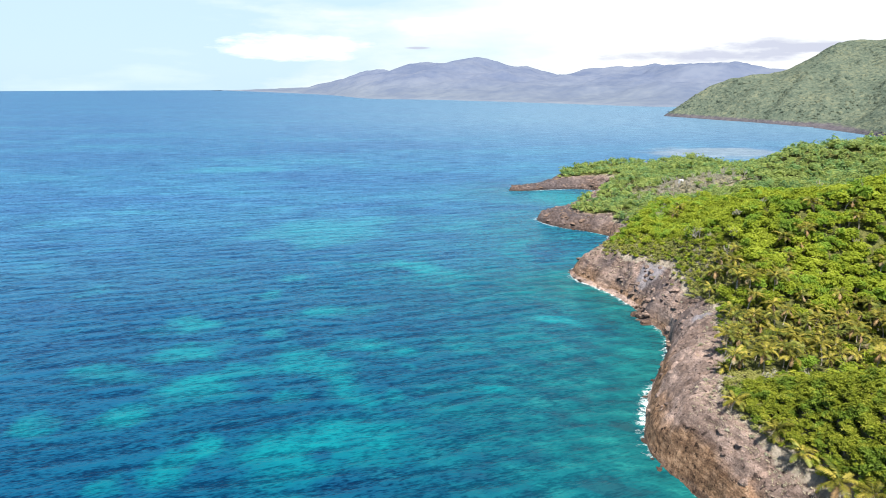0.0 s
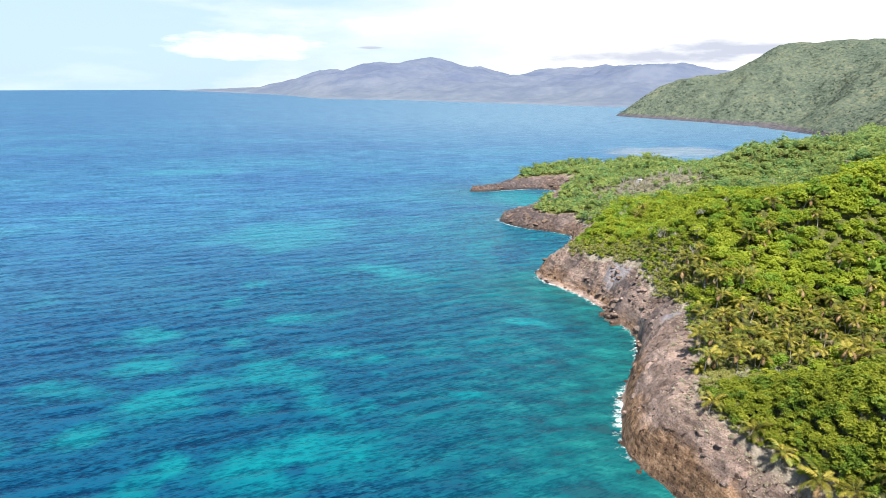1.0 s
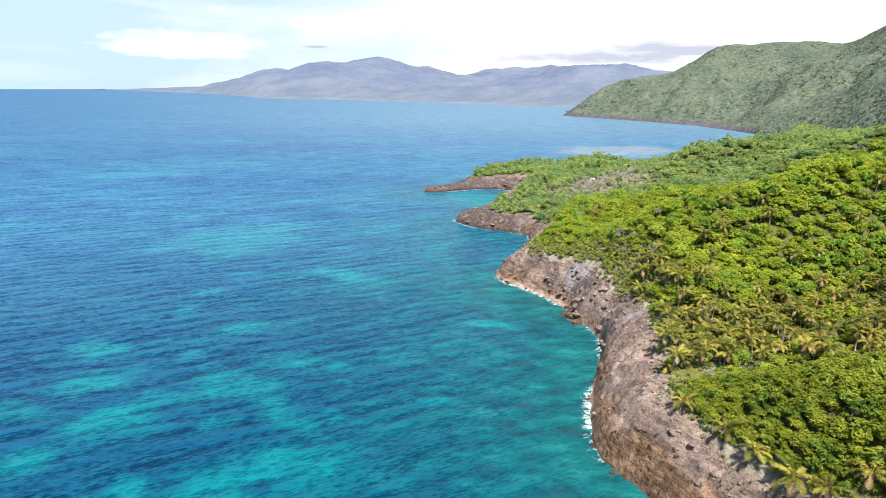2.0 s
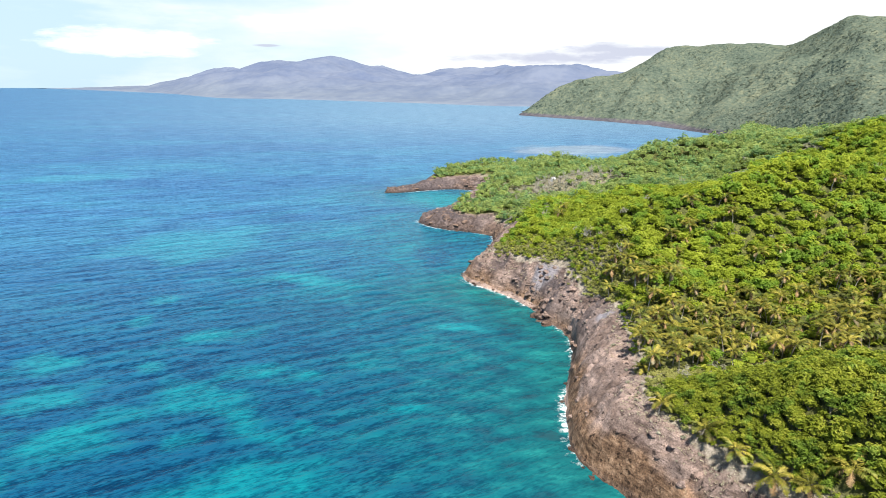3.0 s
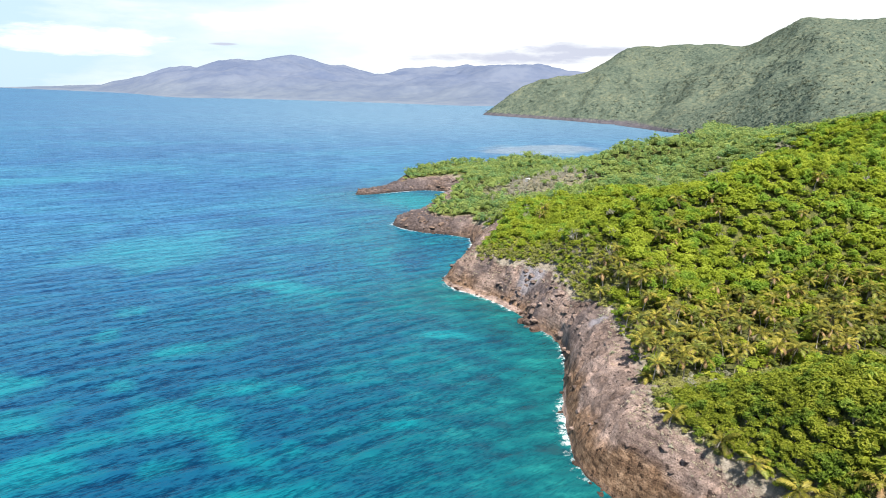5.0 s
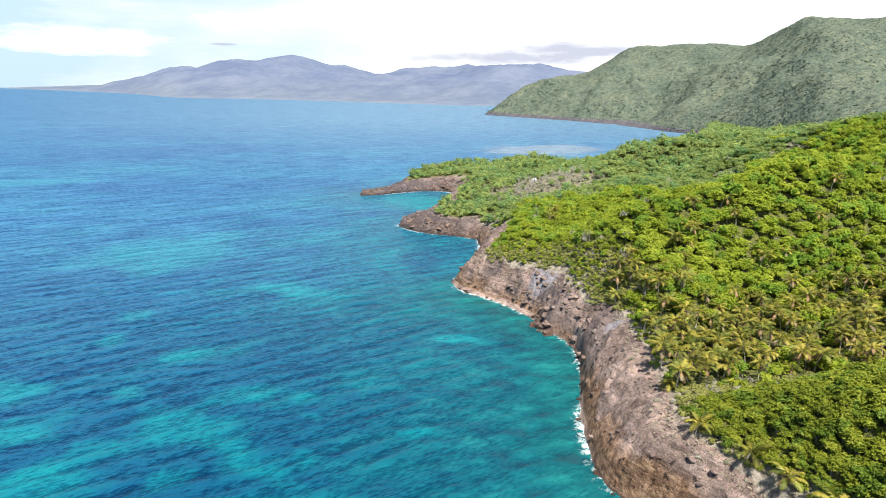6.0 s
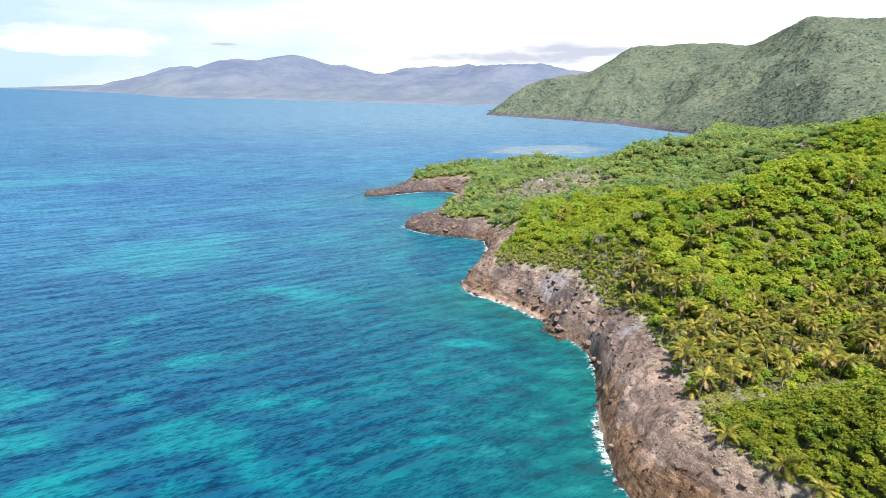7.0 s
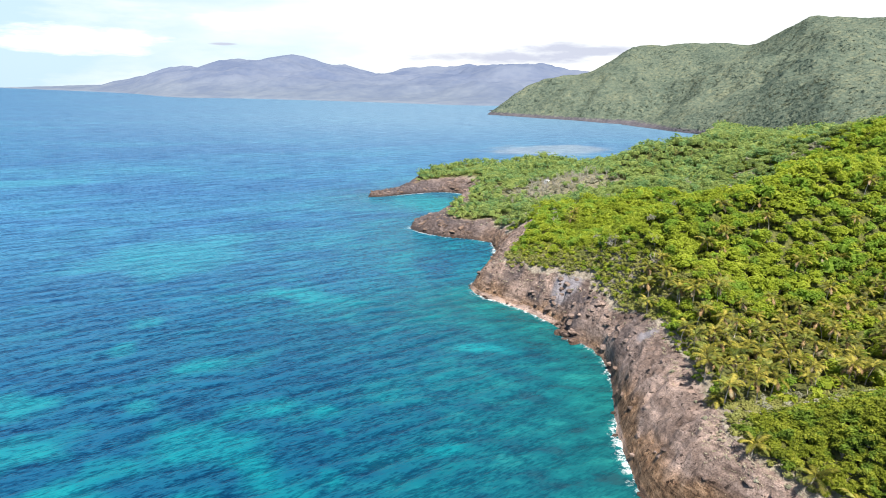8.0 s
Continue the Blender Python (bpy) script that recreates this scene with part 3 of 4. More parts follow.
def make_ground():
    xs = np.concatenate([np.arange(44, 116, 0.58), np.arange(116, 300, 2.4), np.arange(300, 480, 6), np.geomspace(480, 1500, 18)])
    ys = np.concatenate([-np.geomspace(420, 40, 12), np.arange(-30, 84, 6), np.arange(84, 330, 0.58), np.arange(330, 560, 1.2), np.arange(560, 720, 6), np.geomspace(720, 1010, 14)])
    x, y = np.meshgrid(xs, ys)
    s = inland(x, y)
    z = ground_height(x, y, s)
    over = s - wood_edge(x, y)
    jag = (1 - smooth(-6, 0, over)) * smooth(0.5, 4, s)
    x = x + 0.4 * jag * value_noise(x, y, 3.0, 35, 2)
    y = y + 0.4 * jag * value_noise(x, y, 3.0, 36, 2)
    me = mesh_from("ground", np.stack([x, y, z], -1).reshape(-1, 3), grid_quads(*x.shape), ROCK, True)
    set_field(me, "soil", smooth(-6, 3, over) * (1 - 0.85 * np.minimum(1, bell(x, y, 80, 385, 40) + bell(x, y, 85, 508, 52))))
    patch = smooth(-0.1, 0.25, value_noise(x, y, 8, 59, 4))
    # dark weathered rock; the last term paints in the cove overhang's shade
    crags = (0.85 * bell(x, y, 70, 250, 38) * smooth(2.5, 4, s) * (1 - smooth(8, 11.5, s)) + 0.75 * bell(x, y, 77, 205, 24)) * patch + 0.8 * bell(x, y, 75, 222, 7)
    set_field(me, "stain_shade", np.minimum(1, bell(x, y, 80, 385, 38) + bell(x, y, 85, 508, 50) + crags) * (1 - smooth(-3, 2, over)))
    set_field(me, "warm", (1 - smooth(150, 185, y)) * (1 - smooth(3, 7, s + 2 * value_noise(x, y, 8, 57, 3))))
    set_field(me, "pale", np.maximum(smooth(0.35, 0.7, bell(x, y, 82.2, 239.5, 7.5)), smooth(0.45, 0.8, bell(x, y, 80, 186, 4))))
    set_field(me, "ledge", 0.12 + 0.65 * bell(x, y, 66, 250, 32) + 0.6 * bell(x, y, 60, 166, 12))
    set_field(me, "litter", smooth(0, 5, over - 9 * smooth(186, 196, y) * (1 - smooth(275, 290, y))) * (1 - 0.5 * clearing(x, y)))
    tagged(new("ground", me), "rocky limestone headland with steep weathered violet-grey shore cliffs", "ground", kind="structure")


# sandy places on the sea bed, seen through the water: centre, half length, half width, turn
BROAD_SANDS = [(-10, 285, 22, 8, -43), (-36, 176, 24, 8, -53), (-66, 362, 30, 34, 0), (-198, 616, 60, 25, 20), (88, 466, 30, 20, 100), (-30, 133, 18, 13, 10),
               (-70, 166, 12, 11, 0), (-99, 175, 13, 7, 20), (-81, 192, 9, 7, 0), (-90, 217, 8, 7, 0), (-60, 127, 4, 11, 10), (41, 217, 10, 5, -25)]
SMALL_SANDS = [(-28, 197, 10, 6, 10), (-46, 227, 6, 5, 0), (-44, 160, 5, 4, 0), (-60, 178, 7, 6, 0), (-101, 146, 6, 6, 0), (-82, 149, 6, 6, 0), (-70, 120, 4, 5, 0),
               (-10, 190, 5, 4, 0), (-10, 181, 3, 3, 0), (15, 168, 4.5, 3.5, 0), (-14, 163, 3, 3, 0), (-66, 268, 6, 6, 0), (-70, 247, 4, 5, 0), (-58, 204, 4, 5, 0)]
# weed-grown reef on the sand
WEED_BEDS = [(-27, 131.5, 3.5, 3, 0), (-16, 120, 9, 5, 15)]


def make_sea():
    dense_x, dense_y = np.arange(-235, 95, 1.45), np.concatenate([np.arange(88, 320, 1.35), np.arange(320, 450, 1.6), np.arange(450, 660, 2.6)])
    left, right = -235 - np.geomspace(1.3, 4700, 56)[::-1], np.concatenate([np.arange(96.5, 440, 6), 440 + np.geomspace(4, 4495, 30)])
    behind, ahead = 88 - np.geomspace(1.3, 5010, 40)[::-1], 660 + np.geomspace(3, 4270, 80)
    xs, ys = np.concatenate([left, dense_x, right]), np.concatenate([behind, dense_y, ahead])
    x, y = np.meshgrid(xs, ys)
    ring, reach = np.maximum(abs(x), abs(y)), np.hypot(x, y)
    pull = 1 + smooth(1200, 4800, ring) * (ring / reach - 1)
    x, y = x * pull, y * pull
    s = inland(x, y)
    def patches(rows, wobble, soft):
        out = np.zeros(x.shape)
        wob_x, wob_y = wobble * value_noise(x, y, 16, 41, 4), wobble * value_noise(x, y, 16, 42, 4)
        for cx, cy, a, b, turn in rows:
            c, w = math.cos(radians(turn)), math.sin(radians(turn))
            u, v = (x + wob_x - cx) * c + (y + wob_y - cy) * w, -(x + wob_x - cx) * w + (y + wob_y - cy) * c
            out = np.maximum(out, 1 - smooth(soft, 1.45, np.sqrt((u / a) ** 2 + (v / b) ** 2)))
        return out

    sand = np.maximum(patches(BROAD_SANDS, 6, 0.4), 0.72 * patches(SMALL_SANDS, 3, 0.6)) - 1.0 * patches(WEED_BEDS, 2, 0.5)
    shallow = 0.34 * np.exp(s / 60) + 0.02 * np.exp(-(reach / 330) ** 2)
    reef = bell((x - 318) * 0.75, y - 770, 0, 0, 60) + 0.6 * bell(x, y, 370, 800, 35)
    streak = smooth(0.05, 0.75, value_noise(x + 0.4 * y, (y - 0.4 * x) * 1.7, 26, 46, 4)) * (1 - smooth(420, 1000, reach))
    field = 0.13 + 0.10 * bell(x, y, 0, 320, 110) - 0.06 * bell(x, y, 62, 325, 55) + 0.16 * bell(x, y, 45, 352, 28) + 0.46 * sand + 0.2 * streak + np.where(s < 0, shallow, 0.3) + 0.4 * reef + 0.35 * bell(x, y, 88, 466, 30) - 0.10 * smooth(500, 1500, reach)
    surf = np.where(s < 0, np.exp(s / (2.0 + 1.5 * smooth(320, 360, y))), 1.0) * (0.60 + 0.55 * value_noise(x, y, 17, 43, 3) + 0.32 * bell(x, y, 56, 157, 13) + 0.3 * bell(x, y, 74, 222, 10) + 0.3 * bell(x, y, 60, 268, 12))
    surf = np.maximum(surf, 0.7 * np.exp(-((y - 742 - 0.25 * (x - 330)) / 5) ** 2) * smooth(285, 310, x) * (1 - smooth(370, 400, x)) * smooth(-0.2, 0.5, value_noise(x, y, 30, 49, 2)))
    # wind waves
    z, fade = np.zeros(x.shape), (1 - smooth(180, 640, y)) * (1 - smooth(180, 300, abs(x)))
    rng = np.random.default_rng(5)
    warp = 2.5 * value_noise(x, y, 30, 44, 2)
    for length in (8.5, 7.0, 6.1, 5.2, 4.6, 4.0, 3.6):
        for _ in range(2):
            a = radians(rng.uniform(88, 126))
            swell = np.sin((x * math.cos(a) + y * math.sin(a) + warp) * 2 * math.pi / length + rng.uniform(0, 6.3))
            z += 0.0115 * length * (swell + 0.35 * swell**2)
    wave = z / z.std() * fade
    z = z * fade * 0.45 * (1 + 0.5 * value_noise(x, y, 40, 45, 2))
    me = mesh_from("sea", np.stack([x, y, z], -1).reshape(-1, 3), grid_quads(*x.shape), SEA, True)
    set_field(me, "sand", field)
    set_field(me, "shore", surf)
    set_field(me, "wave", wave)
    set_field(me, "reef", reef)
    set_field(me, "far_haze", 0.75 * smooth(350, 1500, reach) * (0.15 + 0.85 * smooth(-0.5, 0.25, np.arctan2(x, np.maximum(y, 1)))))
    set_field(me, "far_sheen", smooth(95, 560, reach) * 0.88 * (1 - 0.7 * np.exp(np.minimum(s, 0) / 38) * (1 - smooth(520, 640, y))) * (1 - 0.6 * bell(x, y, 88, 466, 38)) * (1 - 0.6 * bell(x, y, 58, 338, 42)))
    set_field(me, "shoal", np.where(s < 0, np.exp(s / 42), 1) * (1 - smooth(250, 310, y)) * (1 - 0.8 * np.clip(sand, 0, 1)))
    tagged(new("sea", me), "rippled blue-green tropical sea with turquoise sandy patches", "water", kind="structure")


def loft(name, foot, ridge, mat, rows, cols, gully, gully_size, seed, label, category, canopy=0.0, crest=0.0):
    """A slope from its foot up to the ridge and down behind it."""
    w = np.linspace(0, 1, cols)
    foot, ridge = (np.stack([np.interp(w, np.linspace(0, 1, len(c)), c[:, k]) for k in range(3)], -1) for c in (spline(foot, 40), spline(ridge, 40)))
    v = np.linspace(0, 1.3, rows)[:, None, None]
    p = foot + (ridge - foot) * v
    up = np.where(v <= 1, v * 0.85 + 0.15 * np.sin(v * math.pi / 2), 1 - 1.6 * (v - 1))[..., 0]
    z = foot[:, 2] + (ridge[:, 2] - foot[:, 2]) * up
    x, y = p[..., 0], p[..., 1]
    shape = np.sin(np.clip(v[..., 0], 0, 1) * math.pi) ** 0.8
    z = z + gully * np.clip(ridge[:, 2] / 150, 0, 1) * shape * value_noise(x, y, gully_size, seed, 5) + 0.05 * gully * value_noise(x, y, gully_size / 6, seed + 1, 3) * smooth(0.02, 0.1, v[..., 0])
    if crest:
        z = z + crest * smooth(0.45, 0.95, v[..., 0]) * np.clip(ridge[:, 2] / 120, 0, 1) * value_noise(x, y, 170, seed + 3, 4)
    if canopy:
        z = z + smooth(0.02, 0.06, v[..., 0]) * canopy * 1.3 * np.abs(value_noise(x, y, 13, seed + 2, 2))
    z[0] = foot[:, 2] - 3
    me = mesh_from(name, np.stack([x, y, z], -1).reshape(-1, 3), grid_quads(rows, cols), mat, True)
    tagged(new(name, me), label, category, kind="structure")
    return x, y, z


def from_eye(eye, rows):
    """Ridge corners from rows of bearing in degrees, distance and rise per metre."""
    return [(eye[0] + d * math.sin(radians(a)), eye[1] + d * math.cos(radians(a)), eye[2] + d * k) for a, d, k in rows]


MOUNTAIN_FOOT = [(-1640, 4560, 0), (-1432, 4471, 0), (-641, 3485, 0), (-327, 2833, 0), (-46, 2710, 0), (245, 2476, 0), (508, 2231, 0), (702, 2080, 0), (1000, 2150, 0), (1500, 2250, 0)]
MOUNTAIN_RIDGE = from_eye((0, 0, 85), [(-19.6, 4850, -0.0176), (-17.85, 4750, -0.0173), (-12.74, 4600, -0.0142), (-10.63, 4500, -0.0118), (-8.95, 4350, -0.0036), (-7.02, 4200, 0.0055), (-5.66, 4100, 0.0129), (-4.12, 4050, 0.0122),
    (-2.18, 4000, 0.0221), (-0.97, 3950, 0.0246), (0.24, 3900, 0.0222), (2.07, 3900, 0.0296), (4.1, 3850, 0.0256), (6.04, 3800, 0.016), (7.95, 3700, 0.016), (10.34, 3600, 0.0056),
    (11.72, 3600, 0.0136), (14.02, 3600, 0.016), (19.34, 3500, 0.019), (23.5, 3400, 0.0231), (25.96, 3350, 0.0141), (29, 3300, 0.014), (36, 3300, 0.014)])
HILL_FOOT = [(575, 1650, 0), (536, 1585, 0), (528, 1555, 0), (563, 1480, 0), (597, 1402, 0), (641, 1320, 0), (663, 1212, 0), (674, 1105, 0), (673, 1013, 0), (690, 930, 8), (680, 780, 18), (640, 640, 25), (650, 500, 25), (750, 350, 30)]
HILL_RIDGE = from_eye((-14.2, 17.5, 85.1), [(19.4, 1760, -0.0475), (20.2, 1720, -0.043), (21.56, 1700, -0.0272), (23.44, 1720, -0.006), (25.55, 1740, 0.0043), (26.72, 1760, 0.0078), (28.09, 1780, 0.0153),
    (29.64, 1800, 0.0314), (30.72, 1800, 0.0432), (31.59, 1800, 0.0479), (34.22, 1780, 0.0502), (37.18, 1750, 0.053), (39.65, 1720, 0.0498), (41.18, 1680, 0.059), (42.97, 1640, 0.0762),
    (44.03, 1600, 0.0827), (46.57, 1560, 0.080), (48.62, 1520, 0.0808), (54, 1450, 0.085), (62, 1400, 0.085)])

make_sea()
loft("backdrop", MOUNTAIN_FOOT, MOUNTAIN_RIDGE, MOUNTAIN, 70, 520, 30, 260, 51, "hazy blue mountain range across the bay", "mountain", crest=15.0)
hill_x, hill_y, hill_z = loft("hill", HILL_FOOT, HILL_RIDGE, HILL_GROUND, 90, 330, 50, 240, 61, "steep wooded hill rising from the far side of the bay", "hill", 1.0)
make_ground()

# ---- plants ----
CUBE = np.array([(a, b, c) for a in (-1, 0, 1) for b in (-1, 0, 1) for c in (-1, 0, 1) if (a, b, c) != (0, 0, 0)], float)


def ball():
    """A round body of 24 four-sided faces."""
    at = {tuple(v.astype(int)): i for i, v in enumerate(CUBE)}
    faces = []
    for axis in range(3):
        o1, o2 = [k for k in range(3) if k != axis]
        for side in (-1, 1):
            for a in (-1, 0):
                for b in (-1, 0):
                    ring = []
                    for da, db in ((0, 0), (1, 0), (1, 1), (0, 1)):
                        v = [0, 0, 0]
                        v[axis], v[o1], v[o2] = side, a + da, b + db
                        ring.append(at[tuple(v)])
                    flip = (side > 0) == (axis != 1)
                    faces.append(ring if flip else ring[::-1])
    return CUBE / np.linalg.norm(CUBE, axis=1)[:, None], np.array(faces)


BALL_V, BALL_F = ball()
BALL_F = BALL_F[(BALL_V[BALL_F][..., 2] > -0.1).all(axis=1)]
BALL_V[np.abs(BALL_V[:, 2]) < 0.1, 2] = -0.4


def crown_arrays(seed, lobes, leaves, leaf, flat=0.75, hearts=2):
    """A crown about 1 m in radius round the origin: clumps of leaf sprays over a darker heart."""
    rng = np.random.default_rng(seed)
    verts, faces, count = [], [], 0
    for n in range(lobes):
        if n == 0:
            centre, r = np.array([0, 0, 0.0]), 0.62
        else:
            a, e = rng.uniform(0, 2 * math.pi), rng.uniform(-0.15, 1.2)
            centre = np.array([math.cos(a) * math.cos(e), math.sin(a) * math.cos(e), math.sin(e)]) * rng.uniform(0.45, 0.72)
            r = rng.uniform(0.18, 0.44)
        body = centre + BALL_V * r * 0.72 * rng.uniform(0.8, 1.2, (len(BALL_V), 1))
        if n < hearts:
            verts.append(body)
            faces.append(BALL_F + count)
            count += len(body)
        k = max(4, int(leaves / lobes))
        way = rng.normal(size=(k, 3))
        way[:, 2] = np.abs(way[:, 2]) * 1.1 - 0.25
        way /= np.linalg.norm(way, axis=1)[:, None]
        at = centre + way * r * rng.uniform(0.75, 1.15, (k, 1))
        lean = way + rng.normal(size=(k, 3)) * 0.42 + (0, 0, 0.6)
        lean /= np.linalg.norm(lean, axis=1)[:, None]
        side = np.cross(lean, rng.normal(size=(k, 3)))
        side /= np.linalg.norm(side, axis=1)[:, None]
        other = np.cross(lean, side)
        size = leaf * rng.uniform(0.6, 1.4, (k, 1))
        quad = np.stack([at - side * size * 0.7 - lean * size * 0.12, at + other * size * 0.34 + lean * size * 0.06,
                         at + side * size * 0.8 - lean * size * 0.22, at - other * size * 0.34 + lean * size * 0.06], 1)
        verts.append(quad.reshape(-1, 3))
        faces.append(np.arange(4 * k).reshape(k, 4) + count)
        count += 4 * k
    v = np.vstack(verts)
    v[:, 2] *= flat
    return v, np.vstack(faces)


def gather(crowns, spots, seed):
    """One pair of arrays from many crowns set at spots of x, y, z, radius."""
    rng = np.random.default_rng(seed)
    pick = rng.integers(0, len(crowns), len(spots))
    verts, faces, count = [], [], 0
    for k, (v, f) in enumerate(crowns):
        mine = spots[pick == k]
        if not len(mine):
            continue
        a = rng.uniform(0, 2 * math.pi, len(mine))
        c, s = np.cos(a)[:, None], np.sin(a)[:, None]
        r, tall = mine[:, 3:4], rng.uniform(0.85, 1.2, (len(mine), 1))
        x = mine[:, 0:1] + r * (c * v[:, 0] - s * v[:, 1])
        y = mine[:, 1:2] + r * (s * v[:, 0] + c * v[:, 1])
        z = mine[:, 2:3] + r * tall * v[:, 2]
        verts.append(np.stack([x, y, z], -1).reshape(-1, 3))
        faces.append((f[None] + (np.arange(len(mine)) * len(v))[:, None, None]).reshape(-1, 4) + count)
        count += len(mine) * len(v)
    return np.vstack(verts), np.vstack(faces)


def jittered(x0, x1, y0, y1, step, seed):
    rng = np.random.default_rng(seed)
    x, y = np.meshgrid(np.arange(x0, x1, step), np.arange(y0, y1, step))
    return (x + rng.uniform(-0.45, 0.45, x.shape) * step).ravel(), (y + rng.uniform(-0.45, 0.45, x.shape) * step).ravel()


def palm_zone(x, y):
    """1 in the coconut grove, which fills the hollow behind the scrub slope and the rim of the rock."""
    grove = smooth(140.5, 144, y + 3 * (1 - smooth(76, 84, x))) * (1 - smooth(172, 186, y - 0.06 * (x - 90) + 3 * value_noise(x, y, 12, 71, 2))) * (1 - smooth(170, 185, x))
    rim = bell(x, y, 93, 195, 14)
    return np.maximum(grove, rim)


RIM_PALMS = [(62.3, 124.7), (65.7, 114.3), (67.9, 107.1), (69.7, 97.6), (71.8, 92.0), (76.4, 89.6)]


def plant_spots():
    rng = np.random.default_rng(9)
    near, mid, scrub = [], [], []
    for x0, x1, y0, y1, step, kind in ((60, 330, 130, 345, 3.55, "near"), (60, 480, 345, 690, 5.7, "mid"), (330, 560, 160, 345, 6.0, "mid"), (480, 690, 345, 720, 7.5, "mid"), (500, 780, 720, 960, 8.5, "mid"), (58, 190, 60, 141, 1.38, "scrub")):
        x, y = jittered(x0, x1, y0, y1, step, len(near) + len(mid) * 7 + 3)
        keep = x < 1.24 * y - 14
        x, y = x[keep], y[keep]
        s = inland(x, y)
        over = s - wood_edge(x, y)
        keep = over > 0
        keep &= (rng.uniform(size=len(x)) > palm_zone(x, y) * (0.86 if kind == "near" else 0.0))
        if kind == "near":
            keep &= y > 142 + 3 * value_noise(x, y, 20, 72, 2)
        if kind == "scrub":
            for px, py in RIM_PALMS:
                keep &= np.hypot(x - px, y - py) > 2.3
            keep &= y < 133.8 + 2.5 * value_noise(x, y, 15, 73, 2)
            keep &= rng.uniform(size=len(x)) > 0.5 * smooth(0.15, 0.4, value_noise(x, y, 5, 82, 3))
        # open ground before the hut on the neck
        along = np.clip((x - 158) * -0.39 + (y - 424) * -0.92, 0, 16)
        keep &= np.hypot(x - 158 + 0.39 * along, y - 424 + 0.92 * along) > 5.5
        keep &= rng.uniform(size=len(x)) > (0.93 if kind == "scrub" else 0.85) * clearing(x, y)
        x, y, over = x[keep], y[keep], over[keep]
        z = ground_height(x, y)
        low = 0.45 + 0.55 * smooth(0, 12, over)
        if kind == "scrub":
            r = rng.uniform(1.2, 2.5, len(x)) * (0.72 + 0.28 * smooth(0, 8, over)) * (1 - 0.4 * smooth(127, 133, y))
            scrub.append(np.stack([x, y, z + (0.45 + 0.5 * rng.uniform(size=len(x))) * r, r], -1))
        else:
            heath = smooth(188, 200, y) * (1 - smooth(268, 285, y)) * (1 - smooth(4, 17, over)) * (kind == "near")
            r = step * (0.55 + 0.66 * rng.uniform(0, 1, len(x)) ** 1.7) * (0.7 + 0.3 * low) * (1.1 if kind == "mid" else 1) * (1 - 0.6 * heath)
            lift = (0.3 if kind == "mid" else 0.42) * r + (0.3 + 1.5 * rng.uniform(0, 1, len(x)) ** 3) * low * (1 - 0.8 * heath)
            stay = rng.uniform(size=len(x)) > 0.3 * heath
            (near if kind == "near" else mid).append(np.stack([x, y, z + lift, r], -1)[stay])
    # a low green mat on the rim of the rock
    mat = np.array([(88, 191.5, 1.5), (89.8, 192.6, 1.7), (86.6, 190.2, 1.3), (91.4, 191.8, 1.6), (89, 189.8, 1.2)])
    scrub.append(np.stack([mat[:, 0], mat[:, 1], ground_height(mat[:, 0], mat[:, 1]) + 0.3 * mat[:, 2], mat[:, 2]], -1))
    return np.vstack(near), np.vstack(mid), np.vstack(scrub)


near_trees, mid_trees, scrub_bushes = plant_spots()
CROWNS = [crown_arrays(100 + k, 13, 165, 0.245, 0.86, 1) for k in range(7)]
RICH = [crown_arrays(180 + k, 18, 450, 0.195, 0.86, 2) for k in range(6)]
THIN = [crown_arrays(120 + k, 7, 70, 0.22, 0.75, 1) for k in range(6)]
SPARSE = [crown_arrays(160 + k, 6, 34, 0.28, 0.75, 1) for k in range(5)]
BUSH = [crown_arrays(140 + k, 10, 110, 0.27, 0.8, 1) for k in range(6)]


def together(one, two):
    return np.vstack([one[0], two[0]]), np.vstack([one[1], two[1] + len(one[0])])


def tree_objects(spots, crowns, mat, name, label, category, group, trunk_tall):
    """Trees that stand alone as things: a forked trunk and a crown."""
    meshes = [mesh_from("crown", v, f, mat) for v, f in crowns]
    bm = bmesh.new()
    for lean, turn, tall, wide in ((0, 0, 1.0, 0.11), (0.5, 0.4, 0.8, 0.06), (0.55, 2.6, 0.75, 0.055), (0.5, 4.4, 0.85, 0.06)):
        tip = Vector((math.sin(lean) * math.cos(turn), math.sin(lean) * math.sin(turn), math.cos(lean))) * tall
        m = Matrix.Translation(tip / 2 + Vector((0, 0, 0.15 if lean else 0))) @ tip.to_track_quat("Z", "Y").to_matrix().to_4x4()
        bmesh.ops.create_cone(bm, cap_ends=True, segments=7, radius1=wide, radius2=wide * 0.45, depth=tall, matrix=m)
    wood = bpy.data.meshes.new("trunk")
    bm.to_mesh(wood)
    bm.free()
    wood.materials.append(BARK)
    rng = np.random.default_rng(77)
    feet = ground_height(spots[:, 0], spots[:, 1]) - 0.2
    for (x, y, z, r), foot in zip(spots, feet):
        ob = new(name)
        ob.matrix_basis = Matrix.Translation((x, y, foot)) @ Matrix.Rotation(rng.uniform(0, 6.28), 4, "Z")
        tagged(ob, label, category, group)
        trunk = part("trunk", wood, ob)
        trunk.scale = (r * 0.8, r * 0.8, max(0.6, z - foot + r * trunk_tall))
        crown = part("crown", meshes[int(rng.integers(len(meshes)))], ob)
        crown.location = (0, 0, z - foot)
        crown.scale = (r, r, r * rng.uniform(0.85, 1.2))


def stuff(name, arrays, mat, label, category):
    tagged(new(name, mesh_from(name, *arrays, mat)), label, category, kind="stuff")


